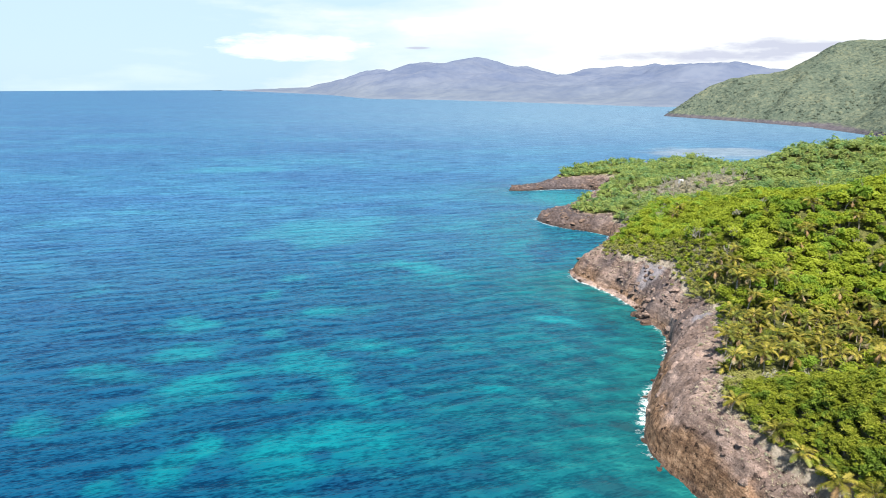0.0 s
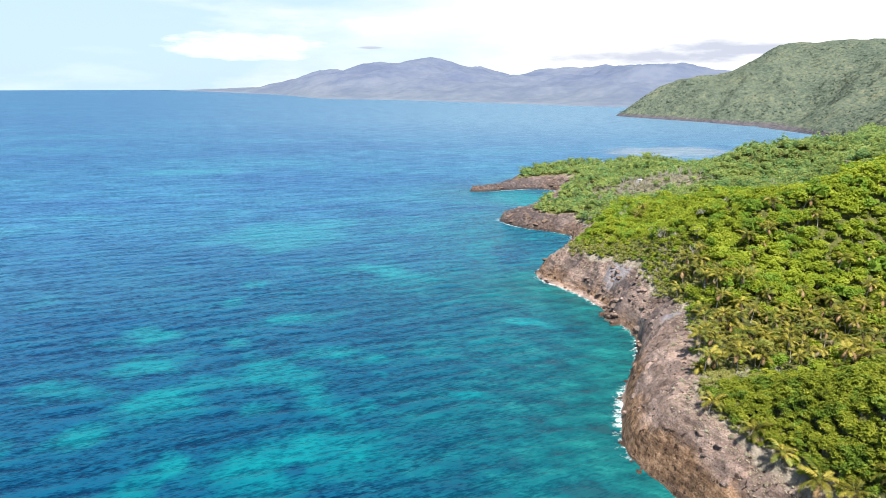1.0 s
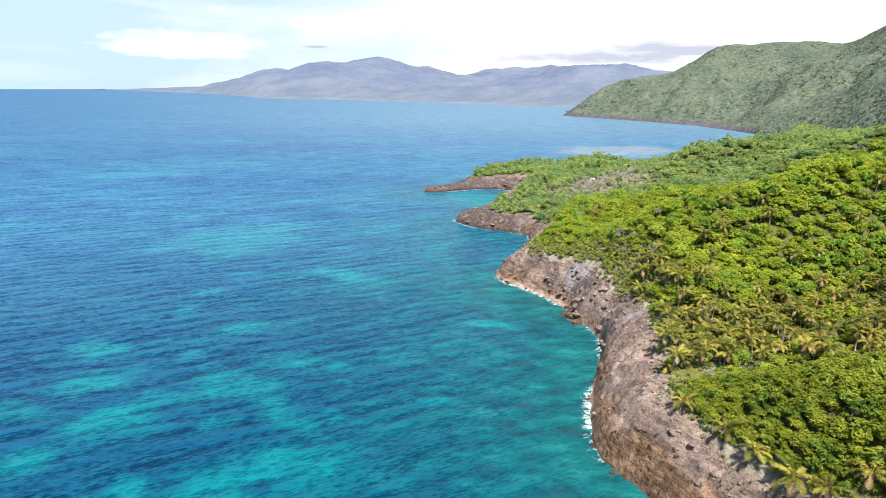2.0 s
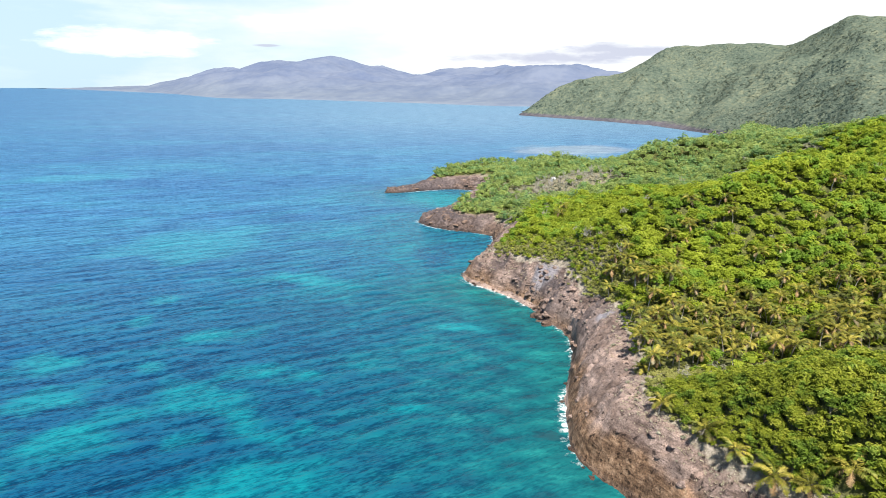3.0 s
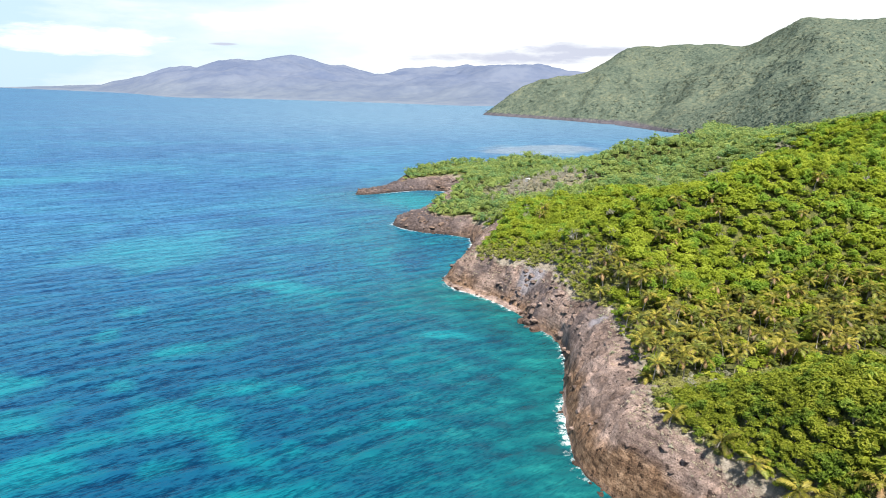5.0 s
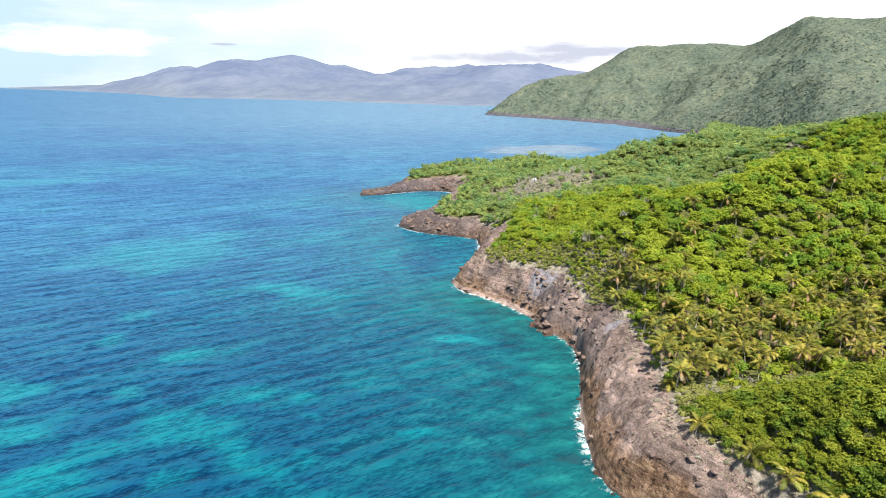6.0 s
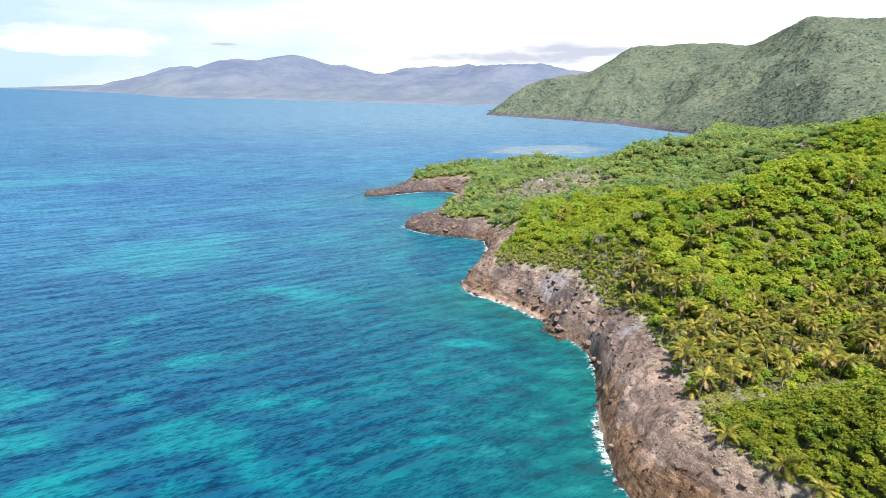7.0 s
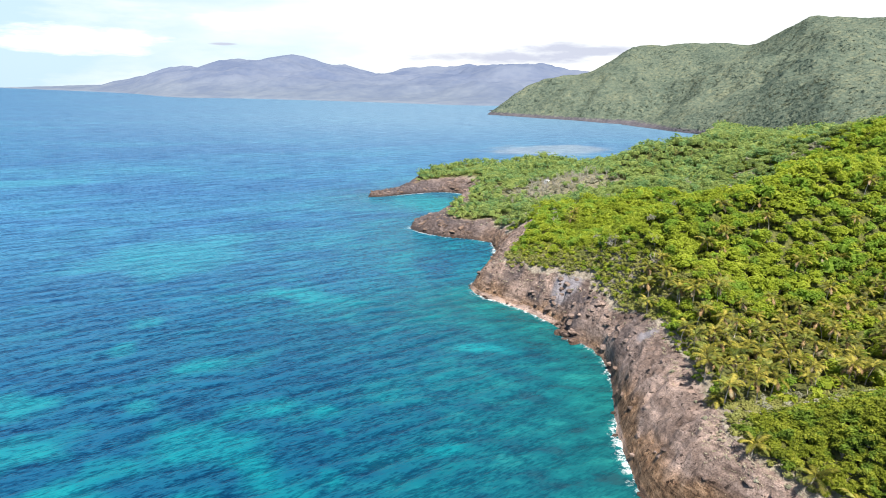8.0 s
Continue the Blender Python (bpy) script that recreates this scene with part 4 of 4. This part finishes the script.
def split_near(spots, count, x, y):
    order = np.argsort(np.hypot(spots[:, 0] - x, spots[:, 1] - y))
    return spots[order[:count]], spots[order[count:]]


HILL_CROWNS = [crown_arrays(240 + k, 1, 6, 0.5, 0.55, 1) for k in range(6)]


def hill_spots():
    """Tree crowns all over the slope across the bay."""
    rng = np.random.default_rng(91)
    rows, cols = hill_x.shape
    n = 36000
    u, v = rng.uniform(0, cols - 1.001, n), rng.uniform(0.5, rows * 0.8, n)
    i, j, fu, fv = v.astype(int), u.astype(int), u % 1, v % 1
    cell = np.zeros(hill_x.shape)
    cell[:-1, :-1] = np.abs(np.diff(hill_x, axis=1)[:-1] * np.diff(hill_y, axis=0)[:, :-1] - np.diff(hill_y, axis=1)[:-1] * np.diff(hill_x, axis=0)[:, :-1])
    place = [(g[i, j] * (1 - fu) + g[i, j + 1] * fu) * (1 - fv) + (g[i + 1, j] * (1 - fu) + g[i + 1, j + 1] * fu) * fv for g in (hill_x, hill_y, hill_z)]
    keep = (rng.uniform(size=n) < cell[i, j] / np.quantile(cell, 0.97)) & (place[2] > np.where(place[1] < 1030, 1, 6)) & (place[0] < 1.5 * place[1])
    x, y, z = (g[keep] for g in place)
    r = rng.uniform(3.2, 6.6, len(x)) * (0.8 + 0.2 * smooth(0, 30, z))
    return np.stack([x, y, z - 0.36 * r, r], -1)


def understory():
    """Low growth that closes the gaps between the trees."""
    x, y = jittered(70, 290, 140, 345, 2.8, 61)
    keep = (x < 1.2 * y - 14) & (inland(x, y) - wood_edge(x, y) > 0.5)
    keep &= np.random.default_rng(62).uniform(size=len(x)) > 0.9 * clearing(x, y) + 0.75 * palm_zone(x, y)
    x, y = x[keep], y[keep]
    r = np.random.default_rng(63).uniform(1.4, 2.6, len(x))
    # small bushes along the rim of the rock
    ex, ey = jittered(60, 125, 141, 345, 1.9, 64)
    over = inland(ex, ey) - wood_edge(ex, ey)
    rim = (over > -2.5) & (over < 5) & (ey < 188) & (np.random.default_rng(65).uniform(size=len(ex)) < smooth(-3.5, 2, over))
    # low shoots under the scrub of the near slope
    fx, fy = jittered(66, 185, 62, 136, 1.6, 76)
    fill = (inland(fx, fy) - wood_edge(fx, fy) > 1.5) & (fx < 1.3 * fy - 14) & (fy < 132)
    for px, py in RIM_PALMS:
        fill &= np.hypot(fx - px, fy - py) > 1.8
    ex, ey = np.concatenate([ex[rim], fx[fill]]), np.concatenate([ey[rim], fy[fill]])
    x, y = np.concatenate([x, ex]), np.concatenate([y, ey])
    r = np.concatenate([r, np.random.default_rng(66).uniform(0.7, 1.6, len(ex))])
    return np.stack([x, y, ground_height(x, y) + 0.35 * r, r], -1)


trees_single, trees_rest = split_near(near_trees, 260, 95, 215)
paler = trees_rest[:, 1] > 318 + 30 * value_noise(trees_rest[:, 0], trees_rest[:, 1], 22, 75, 2)
remote = (mid_trees[:, 1] > 600) | (mid_trees[:, 0] > 430)
bushes_single, bushes_rest = split_near(scrub_bushes, 260, 74, 112)
stuff("woodland", gather(CROWNS, trees_rest[~paler], 1), TREE_LEAF, "dense bright green tropical woodland on the headland slopes", "woodland")
stuff("undergrowth", gather([crown_arrays(230 + k, 4, 22, 0.42, 0.7, 1) for k in range(4)], understory(), 8), SCRUB_LEAF, "low green undergrowth between the woodland trees", "undergrowth")
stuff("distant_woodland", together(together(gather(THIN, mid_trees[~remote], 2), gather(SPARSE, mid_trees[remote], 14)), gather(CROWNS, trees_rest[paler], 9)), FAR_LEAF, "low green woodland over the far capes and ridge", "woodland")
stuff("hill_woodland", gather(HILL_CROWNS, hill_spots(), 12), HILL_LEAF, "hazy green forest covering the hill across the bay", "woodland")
stuff("scrub", gather(BUSH, bushes_rest, 3), SCRUB_LEAF, "dense yellow-green sea-grape scrub covering the slope", "scrub")
tree_objects(trees_single, RICH, TREE_LEAF, "broadleaf_tree", "round-crowned bright green broadleaf tree above the shore rock", "tree", "trees on the slope", 0.2)
tree_objects(bushes_single, [crown_arrays(200 + k, 12, 300, 0.20, 0.8, 2) for k in range(6)], SCRUB_LEAF, "bush", "low yellow-green bush on the scrub slope", "bush", "bushes on the scrub slope", 0.0)


# ---- coconut palms ----
def frond_mesh(seed, length, mat=FROND_LEAF):
    """A drooping feather leaf along +x: a rib with pairs of narrow hanging leaflets."""
    rng = np.random.default_rng(seed)
    verts, faces = [], []
    n = 13
    rise, droop = rng.uniform(0.4, 0.65), rng.uniform(0.5, 0.85)
    mid = [Vector((length * w * (1 - 0.18 * w * w), 0, length * (rise * w - droop * w * w))) for w in np.linspace(0, 1, n + 1)]
    for k in range(n):
        a, b = mid[k], mid[k + 1]
        w = (k + 0.5) / n
        i = len(verts)
        t = 0.05 * (1.1 - w)
        verts += [a + Vector((0, -t, 0)), b + Vector((0, -t * 0.8, 0)), b + Vector((0, t * 0.8, 0)), a + Vector((0, t, 0))]
        faces.append((i, i + 1, i + 2, i + 3))
        if k < 2:
            continue
        reach = length * 0.19 * math.sin(math.pi * (0.12 + 0.85 * w)) ** 0.7
        for side in (-1, 1):
            for q in (0.0, 0.5):
                base = a.lerp(b, q)
                out = Vector((reach * rng.uniform(0.45, 0.7), side * reach * rng.uniform(0.75, 1.0), -reach * rng.uniform(0.25, 0.6)))
                wide = (b - a) * 0.55
                i = len(verts)
                verts += [base, base + wide, base + out + wide * 0.35, base + out * 0.98]
                faces.append((i, i + 1, i + 2, i + 3))
    return mesh_from("frond", [tuple(v) for v in verts], faces, mat)


def trunk_mesh(seed, tall, bend):
    rng = np.random.default_rng(seed)
    a = rng.uniform(0, 6.28)
    rings, sides = 9, 7
    verts = []
    for k in range(rings):
        w = k / (rings - 1)
        r = 0.17 - 0.07 * w + 0.10 * max(0, 0.12 - w) / 0.12
        cx, cy = bend * w * w * math.cos(a), bend * w * w * math.sin(a)
        verts += [(cx + r * math.cos(q * 2 * math.pi / sides), cy + r * math.sin(q * 2 * math.pi / sides), tall * w) for q in range(sides)]
    faces = [(k * sides + q, k * sides + (q + 1) % sides, (k + 1) * sides + (q + 1) % sides, (k + 1) * sides + q) for k in range(rings - 1) for q in range(sides)]
    return mesh_from("trunk", verts, faces, PALM_BARK, True), (bend * math.cos(a), bend * math.sin(a), tall)


def build_palm(kind, fronds, dead):
    rng = np.random.default_rng(300 + kind)
    ob = new("coconut_palm")
    tall = (2.4, 3.2, 4.2, 5.2, 6.4, 2.0)[kind - 1]
    mesh, top = trunk_mesh(310 + kind, tall, rng.uniform(0.4, 1.9))
    part("trunk", mesh, ob)
    count = 15
    for k in range(count):
        old = k >= count - 3
        f = part("frond", (dead if old else fronds)[int(rng.integers(len(dead)))], ob, "withered brown hanging frond" if old else "")
        pitch = -62 + 88 * (k / count) + rng.uniform(-8, 8) + (22 if old else 0)
        size = rng.uniform(0.85, 1.1)
        f.matrix_basis = Matrix.Translation(top) @ pose(0, 0, 0, 0, 0, k * 137.5 + rng.uniform(-12, 12)) @ pose(0, 0, 0, rng.uniform(-20, 20), pitch * 0.75 + 8, 0) @ Matrix.Diagonal((size, size, size, 1))
    return tagged(ob, "coconut palm with drooping yellow-green fronds and slim grey trunk", "palm", "coconut palms of the grove")


def plant_palms():
    rng = np.random.default_rng(21)
    fronds = [frond_mesh(320 + k, 4.1) for k in range(5)]
    dead = [frond_mesh(330 + k, 3.4, DRY_FROND) for k in range(3)]
    kinds = {k: build_palm(k, fronds, dead) for k in range(1, 7)}
    x, y = jittered(68, 190, 134, 215, 4.3, 22)
    s = inland(x, y)
    keep = (rng.uniform(size=len(x)) < palm_zone(x, y) * 0.8) & (s > wood_edge(x, y) - 1)
    spots = list(zip(x[keep], y[keep]))
    # lone palms up the slope, and short ones on the rim of the rock
    spots += [(119, 213), (121, 209.5), (115, 208.5), (117.5, 205.5), (123, 211.5), (129, 219), (139, 218), (139.5, 210), (109.5, 289), (103, 282), (106, 285.5), (159, 196.5), (143, 186.5), (155, 183), (99.5, 209.5), (149, 197), (140, 197), (168, 205), (183, 214)]
    everywhere = np.array(spots + RIM_PALMS)
    feet = ground_height(everywhere[:, 0], everywhere[:, 1]) - 0.15
    used = set()
    for k, (px, py) in enumerate(everywhere):
        kind = (1, 6)[k % 2] if k >= len(spots) else int(rng.integers(1, 6))
        m = Matrix.Translation((px, py, feet[k])) @ Matrix.Rotation(rng.uniform(0, 6.28), 4, "Z") @ Matrix.Rotation(rng.uniform(-0.14, 0.14), 4, "X") @ Matrix.Scale(1.12 if k >= len(spots) else rng.uniform(0.85, 1.15), 4)
        if kind in used:
            copy_thing(kinds[kind], m)
        else:
            kinds[kind].matrix_basis = m
            used.add(kind)


plant_palms()


# ---- boulders along the waterline ----
def boulder_mesh(seed):
    rng = np.random.default_rng(seed)
    bm = bmesh.new()
    bmesh.ops.create_icosphere(bm, subdivisions=2, radius=1)
    push = Vector(rng.uniform(-50, 50, 3))
    for v in bm.verts:
        d = noise.fractal(v.co * 1.1 + push, 0.8, 2.0, 4) * 0.45
        flat = max(-0.55, min(0.62, v.co.z + d * 0.4))
        v.co = Vector((v.co.x * (1 + d), v.co.y * (1 + d), flat))
    me = bpy.data.meshes.new("boulder")
    bm.to_mesh(me)
    bm.free()
    me.materials.append(BOULDER_ROCK)
    return me


def place_boulders():
    rng = np.random.default_rng(31)
    meshes = [boulder_mesh(400 + k) for k in range(5)]
    line = coast_line[(coast_line[:, 1] > 100) & (coast_line[:, 1] < 400) & (coast_line[:, 0] < 130)]
    for k in range(80):
        p = line[int(rng.integers(len(line) - 1))] + rng.normal(size=2) * 1.2
        r = rng.uniform(0.4, 1.15) ** 1.3
        if k >= 70:
            p, r = np.array([74.0, 221.5]) + rng.normal(size=2) * (1.2, 2.4), rng.uniform(1.2, 2.1)
        ob = new("boulder", meshes[k % 5])
        ground = float(ground_height(np.array([p[0]]), np.array([p[1]]))[0])
        ob.matrix_basis = Matrix.Translation((p[0], p[1], max(ground, -0.4) - 0.05 * r)) @ Matrix.Rotation(rng.uniform(0, 6.28), 4, "Z") @ Matrix.Diagonal((r * rng.uniform(0.8, 1.5), r, r * rng.uniform(0.6, 1.0), 1))
        tagged(ob, "sea-worn brown boulder at the waterline", "boulder", "boulders along the waterline")


place_boulders()


def outcrop_mesh(seed, mat):
    """A broken, flat-faced block of limestone."""
    rng = np.random.default_rng(seed)
    bm = bmesh.new()
    bmesh.ops.create_icosphere(bm, subdivisions=2, radius=1)
    cuts = [(Vector(rng.normal(size=3)).normalized(), rng.uniform(0.45, 0.8)) for _ in range(9)]
    push = Vector(rng.uniform(-50, 50, 3))
    for v in bm.verts:
        for way, far in cuts:
            over = v.co.dot(way) - far
            if over > 0:
                v.co -= way * over
        v.co *= 1 + 0.16 * noise.fractal(v.co * 2.2 + push, 0.8, 2.0, 3)
    me = bpy.data.meshes.new("rock_outcrop")
    bm.to_mesh(me)
    bm.free()
    me.materials.append(mat)
    return me


def place_outcrops():
    rng = np.random.default_rng(33)
    pale, dark = [outcrop_mesh(420 + k, BLOCK_ROCK) for k in range(5)], [outcrop_mesh(430 + k, BOULDER_ROCK) for k in range(5)]
    x, y = np.concatenate([rng.uniform(48, 98, 2600), rng.uniform(50, 135, 1500)]), np.concatenate([rng.uniform(104, 300, 2600), rng.uniform(350, 515, 1500)])
    s = inland(x, y)
    crag = bell(x, y, 76, 236, 20) * (s < 10) + bell(x, y, 78, 205, 16) * (s < 9) + 1.2 * (y > 340)
    keep = (s > 1.2) & (s < wood_edge(x, y) - 1) & (rng.uniform(size=len(x)) < 0.13 + 0.36 * crag)
    x, y, crag = x[keep], y[keep], crag[keep]
    for k, (px, py, pz) in enumerate(zip(x, y, ground_height(x, y))):
        black = rng.uniform() < 0.05 + 0.6 * crag[k]
        r = rng.uniform(0.5, 1.25) * (1 + 0.35 * crag[k])
        ob = new("rock_outcrop", (dark if black else pale)[k % 5])
        ob.matrix_basis = Matrix.Translation((px, py, pz - 0.36 * r)) @ pose(0, 0, 0, rng.uniform(-15, 15), rng.uniform(-15, 15), rng.uniform(0, 360)) @ Matrix.Diagonal((r * rng.uniform(0.9, 1.8), r, r * rng.uniform(0.5, 0.9), 1))
        tagged(ob, "dark weathered limestone block set in the shore slope" if black else "grey-brown weathered limestone block set in the shore slope", "rock", "limestone blocks on the shore slope")


place_outcrops()


# ---- dry growth and the hut on the neck of the far cape ----
def dry_growth():
    rng = np.random.default_rng(44)
    x, y = rng.uniform(72, 270, 7600), rng.uniform(134, 452, 7600)
    keep = rng.uniform(size=7600) < 0.75 * clearing(x, y)
    sx, sy = jittered(88, 240, 200, 400, 6.0, 49)
    lone = (rng.uniform(size=len(sx)) < 0.07 + 0.5 * bell(sx, sy, 100, 325, 24)) & (inland(sx, sy) > wood_edge(sx, sy))
    # pale bare twigs along the rim of the rock
    ex, ey = jittered(60, 125, 90, 420, 3.0, 45)
    over = inland(ex, ey) - wood_edge(ex, ey)
    rim = (over > -6) & (over < 2.5) & (rng.uniform(size=len(ex)) < 0.35)
    x, y = np.concatenate([x[keep], ex[rim]]), np.concatenate([y[keep], ey[rim]])
    r = np.where(np.arange(len(x)) < keep.sum(), rng.uniform(0.9, 2.0, len(x)), rng.uniform(0.3, 0.8, len(x)))
    spots = np.stack([x, y, ground_height(x, y) + 0.35 * r, r], -1)
    sx, sy = sx[lone], sy[lone]
    tall = rng.uniform(1.2, 2.4, len(sx))
    spots = np.vstack([spots, np.stack([sx, sy, ground_height(sx, sy) + 1.3 + 0.6 * tall, tall], -1)])
    stuff("dry_scrub", gather([crown_arrays(190 + k, 6, 54, 0.34, 0.75, 1) for k in range(4)], spots, 6), DRY_LEAF, "pale grey leafless scrub on dry ground", "scrub")


def bare_tree(kind):
    """A leafless tree: a pale trunk that forks into upswept limbs with twigs."""
    rng = np.random.default_rng(500 + kind)
    ob = new("bare_tree")
    tall = (3.6, 4.6, 5.6, 4.0)[kind]

    def rod(bm, a, b, r1, r2):
        way = b - a
        m = Matrix.Translation((a + b) / 2) @ way.to_track_quat("Z", "Y").to_matrix().to_4x4()
        bmesh.ops.create_cone(bm, cap_ends=False, segments=5, radius1=r1, radius2=r2, depth=way.length, matrix=m)

    def finish(name, bm):
        me = bpy.data.meshes.new(name)
        bm.to_mesh(me)
        bm.free()
        me.materials.append(DEAD_WOOD)
        return part(name, me, ob)

    bm = bmesh.new()
    top = Vector((rng.uniform(-0.4, 0.4), rng.uniform(-0.4, 0.4), tall * 0.55))
    rod(bm, Vector((0, 0, -0.3)), top, 0.17, 0.11)
    finish("trunk", bm)
    for k in range(6):
        bm = bmesh.new()
        a = k * 1.05 + rng.uniform(-0.3, 0.3)
        start = top * rng.uniform(0.55, 1.0)
        end = start + Vector((math.cos(a) * tall * 0.28, math.sin(a) * tall * 0.28, tall * rng.uniform(0.25, 0.48)))
        rod(bm, start, end, 0.09, 0.04)
        for _ in range(4):
            base = start.lerp(end, rng.uniform(0.35, 0.95))
            rod(bm, base, base + Vector(rng.normal(size=3)) * 0.35 + Vector((0, 0, 0.8)), 0.045, 0.02)
        finish("limb", bm)
    return tagged(ob, "leafless pale grey tree with forked limbs among scrub", "tree", "leafless trees")


def bare_trees():
    rng = np.random.default_rng(57)
    kinds = [bare_tree(k) for k in range(4)]
    x = np.concatenate([rng.normal(165, 17, 46), rng.normal(140, 14, 22), rng.uniform(95, 240, 34), rng.normal(94, 4, 4)])
    y = np.concatenate([rng.normal(412, 12, 46), rng.normal(402, 14, 22), rng.uniform(205, 350, 34), rng.normal(236, 12, 4)])
    keep = inland(x, y) > wood_edge(x, y)
    x, y = x[keep], y[keep]
    for k, (px, py, pz) in enumerate(zip(x, y, ground_height(x, y))):
        m = Matrix.Translation((px, py, pz)) @ Matrix.Rotation(rng.uniform(0, 6.28), 4, "Z") @ Matrix.Scale(rng.uniform(0.8, 1.25), 4)
        if k < 4:
            kinds[k].matrix_basis = m
        else:
            copy_thing(kinds[k % 4], m)


def plain(name, colour, rough=0.7):
    m, t, p = material(name, rough)
    n = place_noise(t, 0.8, 4.0)
    t.links.new(ramp(t, [(0.2, tuple(v * 0.85 for v in colour)), (0.8, colour)], n).outputs[0], p.inputs["Base Color"])
    return m


def hut():
    white, sheet, dark = plain("limewash", (0.80, 0.79, 0.76)), plain("roof_sheet", (0.72, 0.73, 0.74), 0.45), plain("door_wood", (0.20, 0.14, 0.10))
    base = Vector((158, 424, float(ground_height(np.array([158.0]), np.array([424.0]))[0]) - 0.3))
    ob = new("hut")
    ob.matrix_basis = Matrix.Translation(base) @ Matrix.Rotation(radians(25), 4, "Z")
    tagged(ob, "small whitewashed hut with pale sheet roof among dry scrub", "hut")
    ob.scale = (0.75, 0.75, 0.75)

    def box(name, lo, hi, mat):
        bm = bmesh.new()
        bmesh.ops.create_cube(bm, size=1, matrix=Matrix.Translation((Vector(lo) + Vector(hi)) / 2) @ Matrix.Diagonal((*(Vector(hi) - Vector(lo)), 1)))
        bmesh.ops.bevel(bm, geom=bm.edges[:], offset=0.02, segments=1, affect="EDGES")
        me = bpy.data.meshes.new(name)
        bm.to_mesh(me)
        bm.free()
        me.materials.append(mat)
        return part(name, me, ob)

    box("wall", (-1.8, -1.4, 0), (1.8, -1.25, 2.8), white)
    box("wall", (-1.8, 1.25, 0), (1.8, 1.4, 2.8), white)
    box("wall", (-1.8, -1.25, 0), (-1.65, 1.25, 2.8), white)
    box("wall", (1.65, -1.25, 0), (1.8, 1.25, 2.8), white)
    box("door", (-0.4, -1.43, 0.3), (0.4, -1.405, 2.3), dark)
    for side in (-1, 1):
        roof = box("roof", (-2.1, 0, -0.04), (2.1, 1.85, 0.04), sheet)
        roof.matrix_basis = Matrix.Translation((0, 0, 3.45)) @ Matrix.Rotation(radians(180 if side < 0 else 0), 4, "Z") @ Matrix.Rotation(radians(-24), 4, "X")


def dry_grass():
    """Tufts of bleached grass between the rock and the plants, and along the strip behind the scrub."""
    rng = np.random.default_rng(46)
    x, y = jittered(56, 190, 88, 300, 0.5, 47)
    over = inland(x, y) - wood_edge(x, y)
    patch = value_noise(x, y, 9, 74, 3)
    rim = smooth(-8, -3, over + 3 * patch) * (1 - smooth(1, 4, over)) * np.maximum(smooth(-0.4, 0.3, patch), 0.8 * (1 - smooth(130, 145, y))) * (1 - 0.72 * smooth(136, 142, y))
    strip = 0.25 * clearing(x, y) * (y < 145)
    keep = rng.uniform(size=len(x)) < np.maximum(0.5 * rim, strip)
    x, y = x[keep], y[keep]
    z = ground_height(x, y) - 0.08
    n, blades = len(x), 9
    a = rng.uniform(0, 2 * math.pi, (n, blades))
    tall, lean = rng.uniform(0.1, 0.35, (n, blades)), rng.uniform(0.2, 0.6, (n, blades))
    bx, by = x[:, None] + rng.normal(0, 0.2, a.shape), y[:, None] + rng.normal(0, 0.2, a.shape)
    c, s, w = np.cos(a), np.sin(a), 0.06
    bz = np.broadcast_to(z[:, None], a.shape)
    foot_1, foot_2 = np.stack([bx - s * w, by + c * w, bz], -1), np.stack([bx + s * w, by - c * w, bz], -1)
    mid = np.stack([bx + c * lean * 0.4 + s * w * 0.8, by + s * lean * 0.4 - c * w * 0.8, bz + tall * 0.7], -1)
    tip = np.stack([bx + c * lean, by + s * lean, bz + tall], -1)
    v = np.stack([foot_1, foot_2, mid, tip], 2).reshape(-1, 3)
    stuff("dry_grass", (v, np.arange(len(v)).reshape(-1, 4)), GRASS, "bleached tan grass tufts along the edge of the rock", "grass")


def heath():
    """Low dull-green scrub between the bare rock of the point and the wood."""
    x, y = jittered(70, 125, 186, 300, 1.12, 67)
    over = inland(x, y) - wood_edge(x, y) + 3 * value_noise(x, y, 9, 68, 3)
    keep = np.random.default_rng(69).uniform(size=len(x)) < smooth(-2, 1, over) * (1 - smooth(12, 18, over)) * (1 - smooth(280, 298, y))
    # the dry strip before the grove, and the thin edge of the near scrub
    ex, ey = jittered(60, 160, 92, 146, 1.15, 78)
    edge = inland(ex, ey) - wood_edge(ex, ey)
    chance = np.maximum(0.9 * clearing(ex, ey), 0.5 * smooth(-1.5, 0.5, edge) * (1 - smooth(3, 8, edge + 3 * value_noise(ex, ey, 6, 79, 2))) * (ey > 112))
    more = (np.random.default_rng(81).uniform(size=len(ex)) < chance) & (edge > -2)
    x, y = np.concatenate([x[keep], ex[more]]), np.concatenate([y[keep], ey[more]])
    r = np.random.default_rng(70).uniform(0.7, 1.65, len(x))
    stuff("heath", gather([crown_arrays(260 + k, 6, 42, 0.32, 0.7, 1) for k in range(5)], np.stack([x, y, ground_height(x, y) + 0.3 * r, r], -1), 13), HEATH_LEAF, "low dull-green scrub with dry twigs behind the rock", "scrub")


dry_growth()
heath()
bare_trees()
dry_grass()
hut()
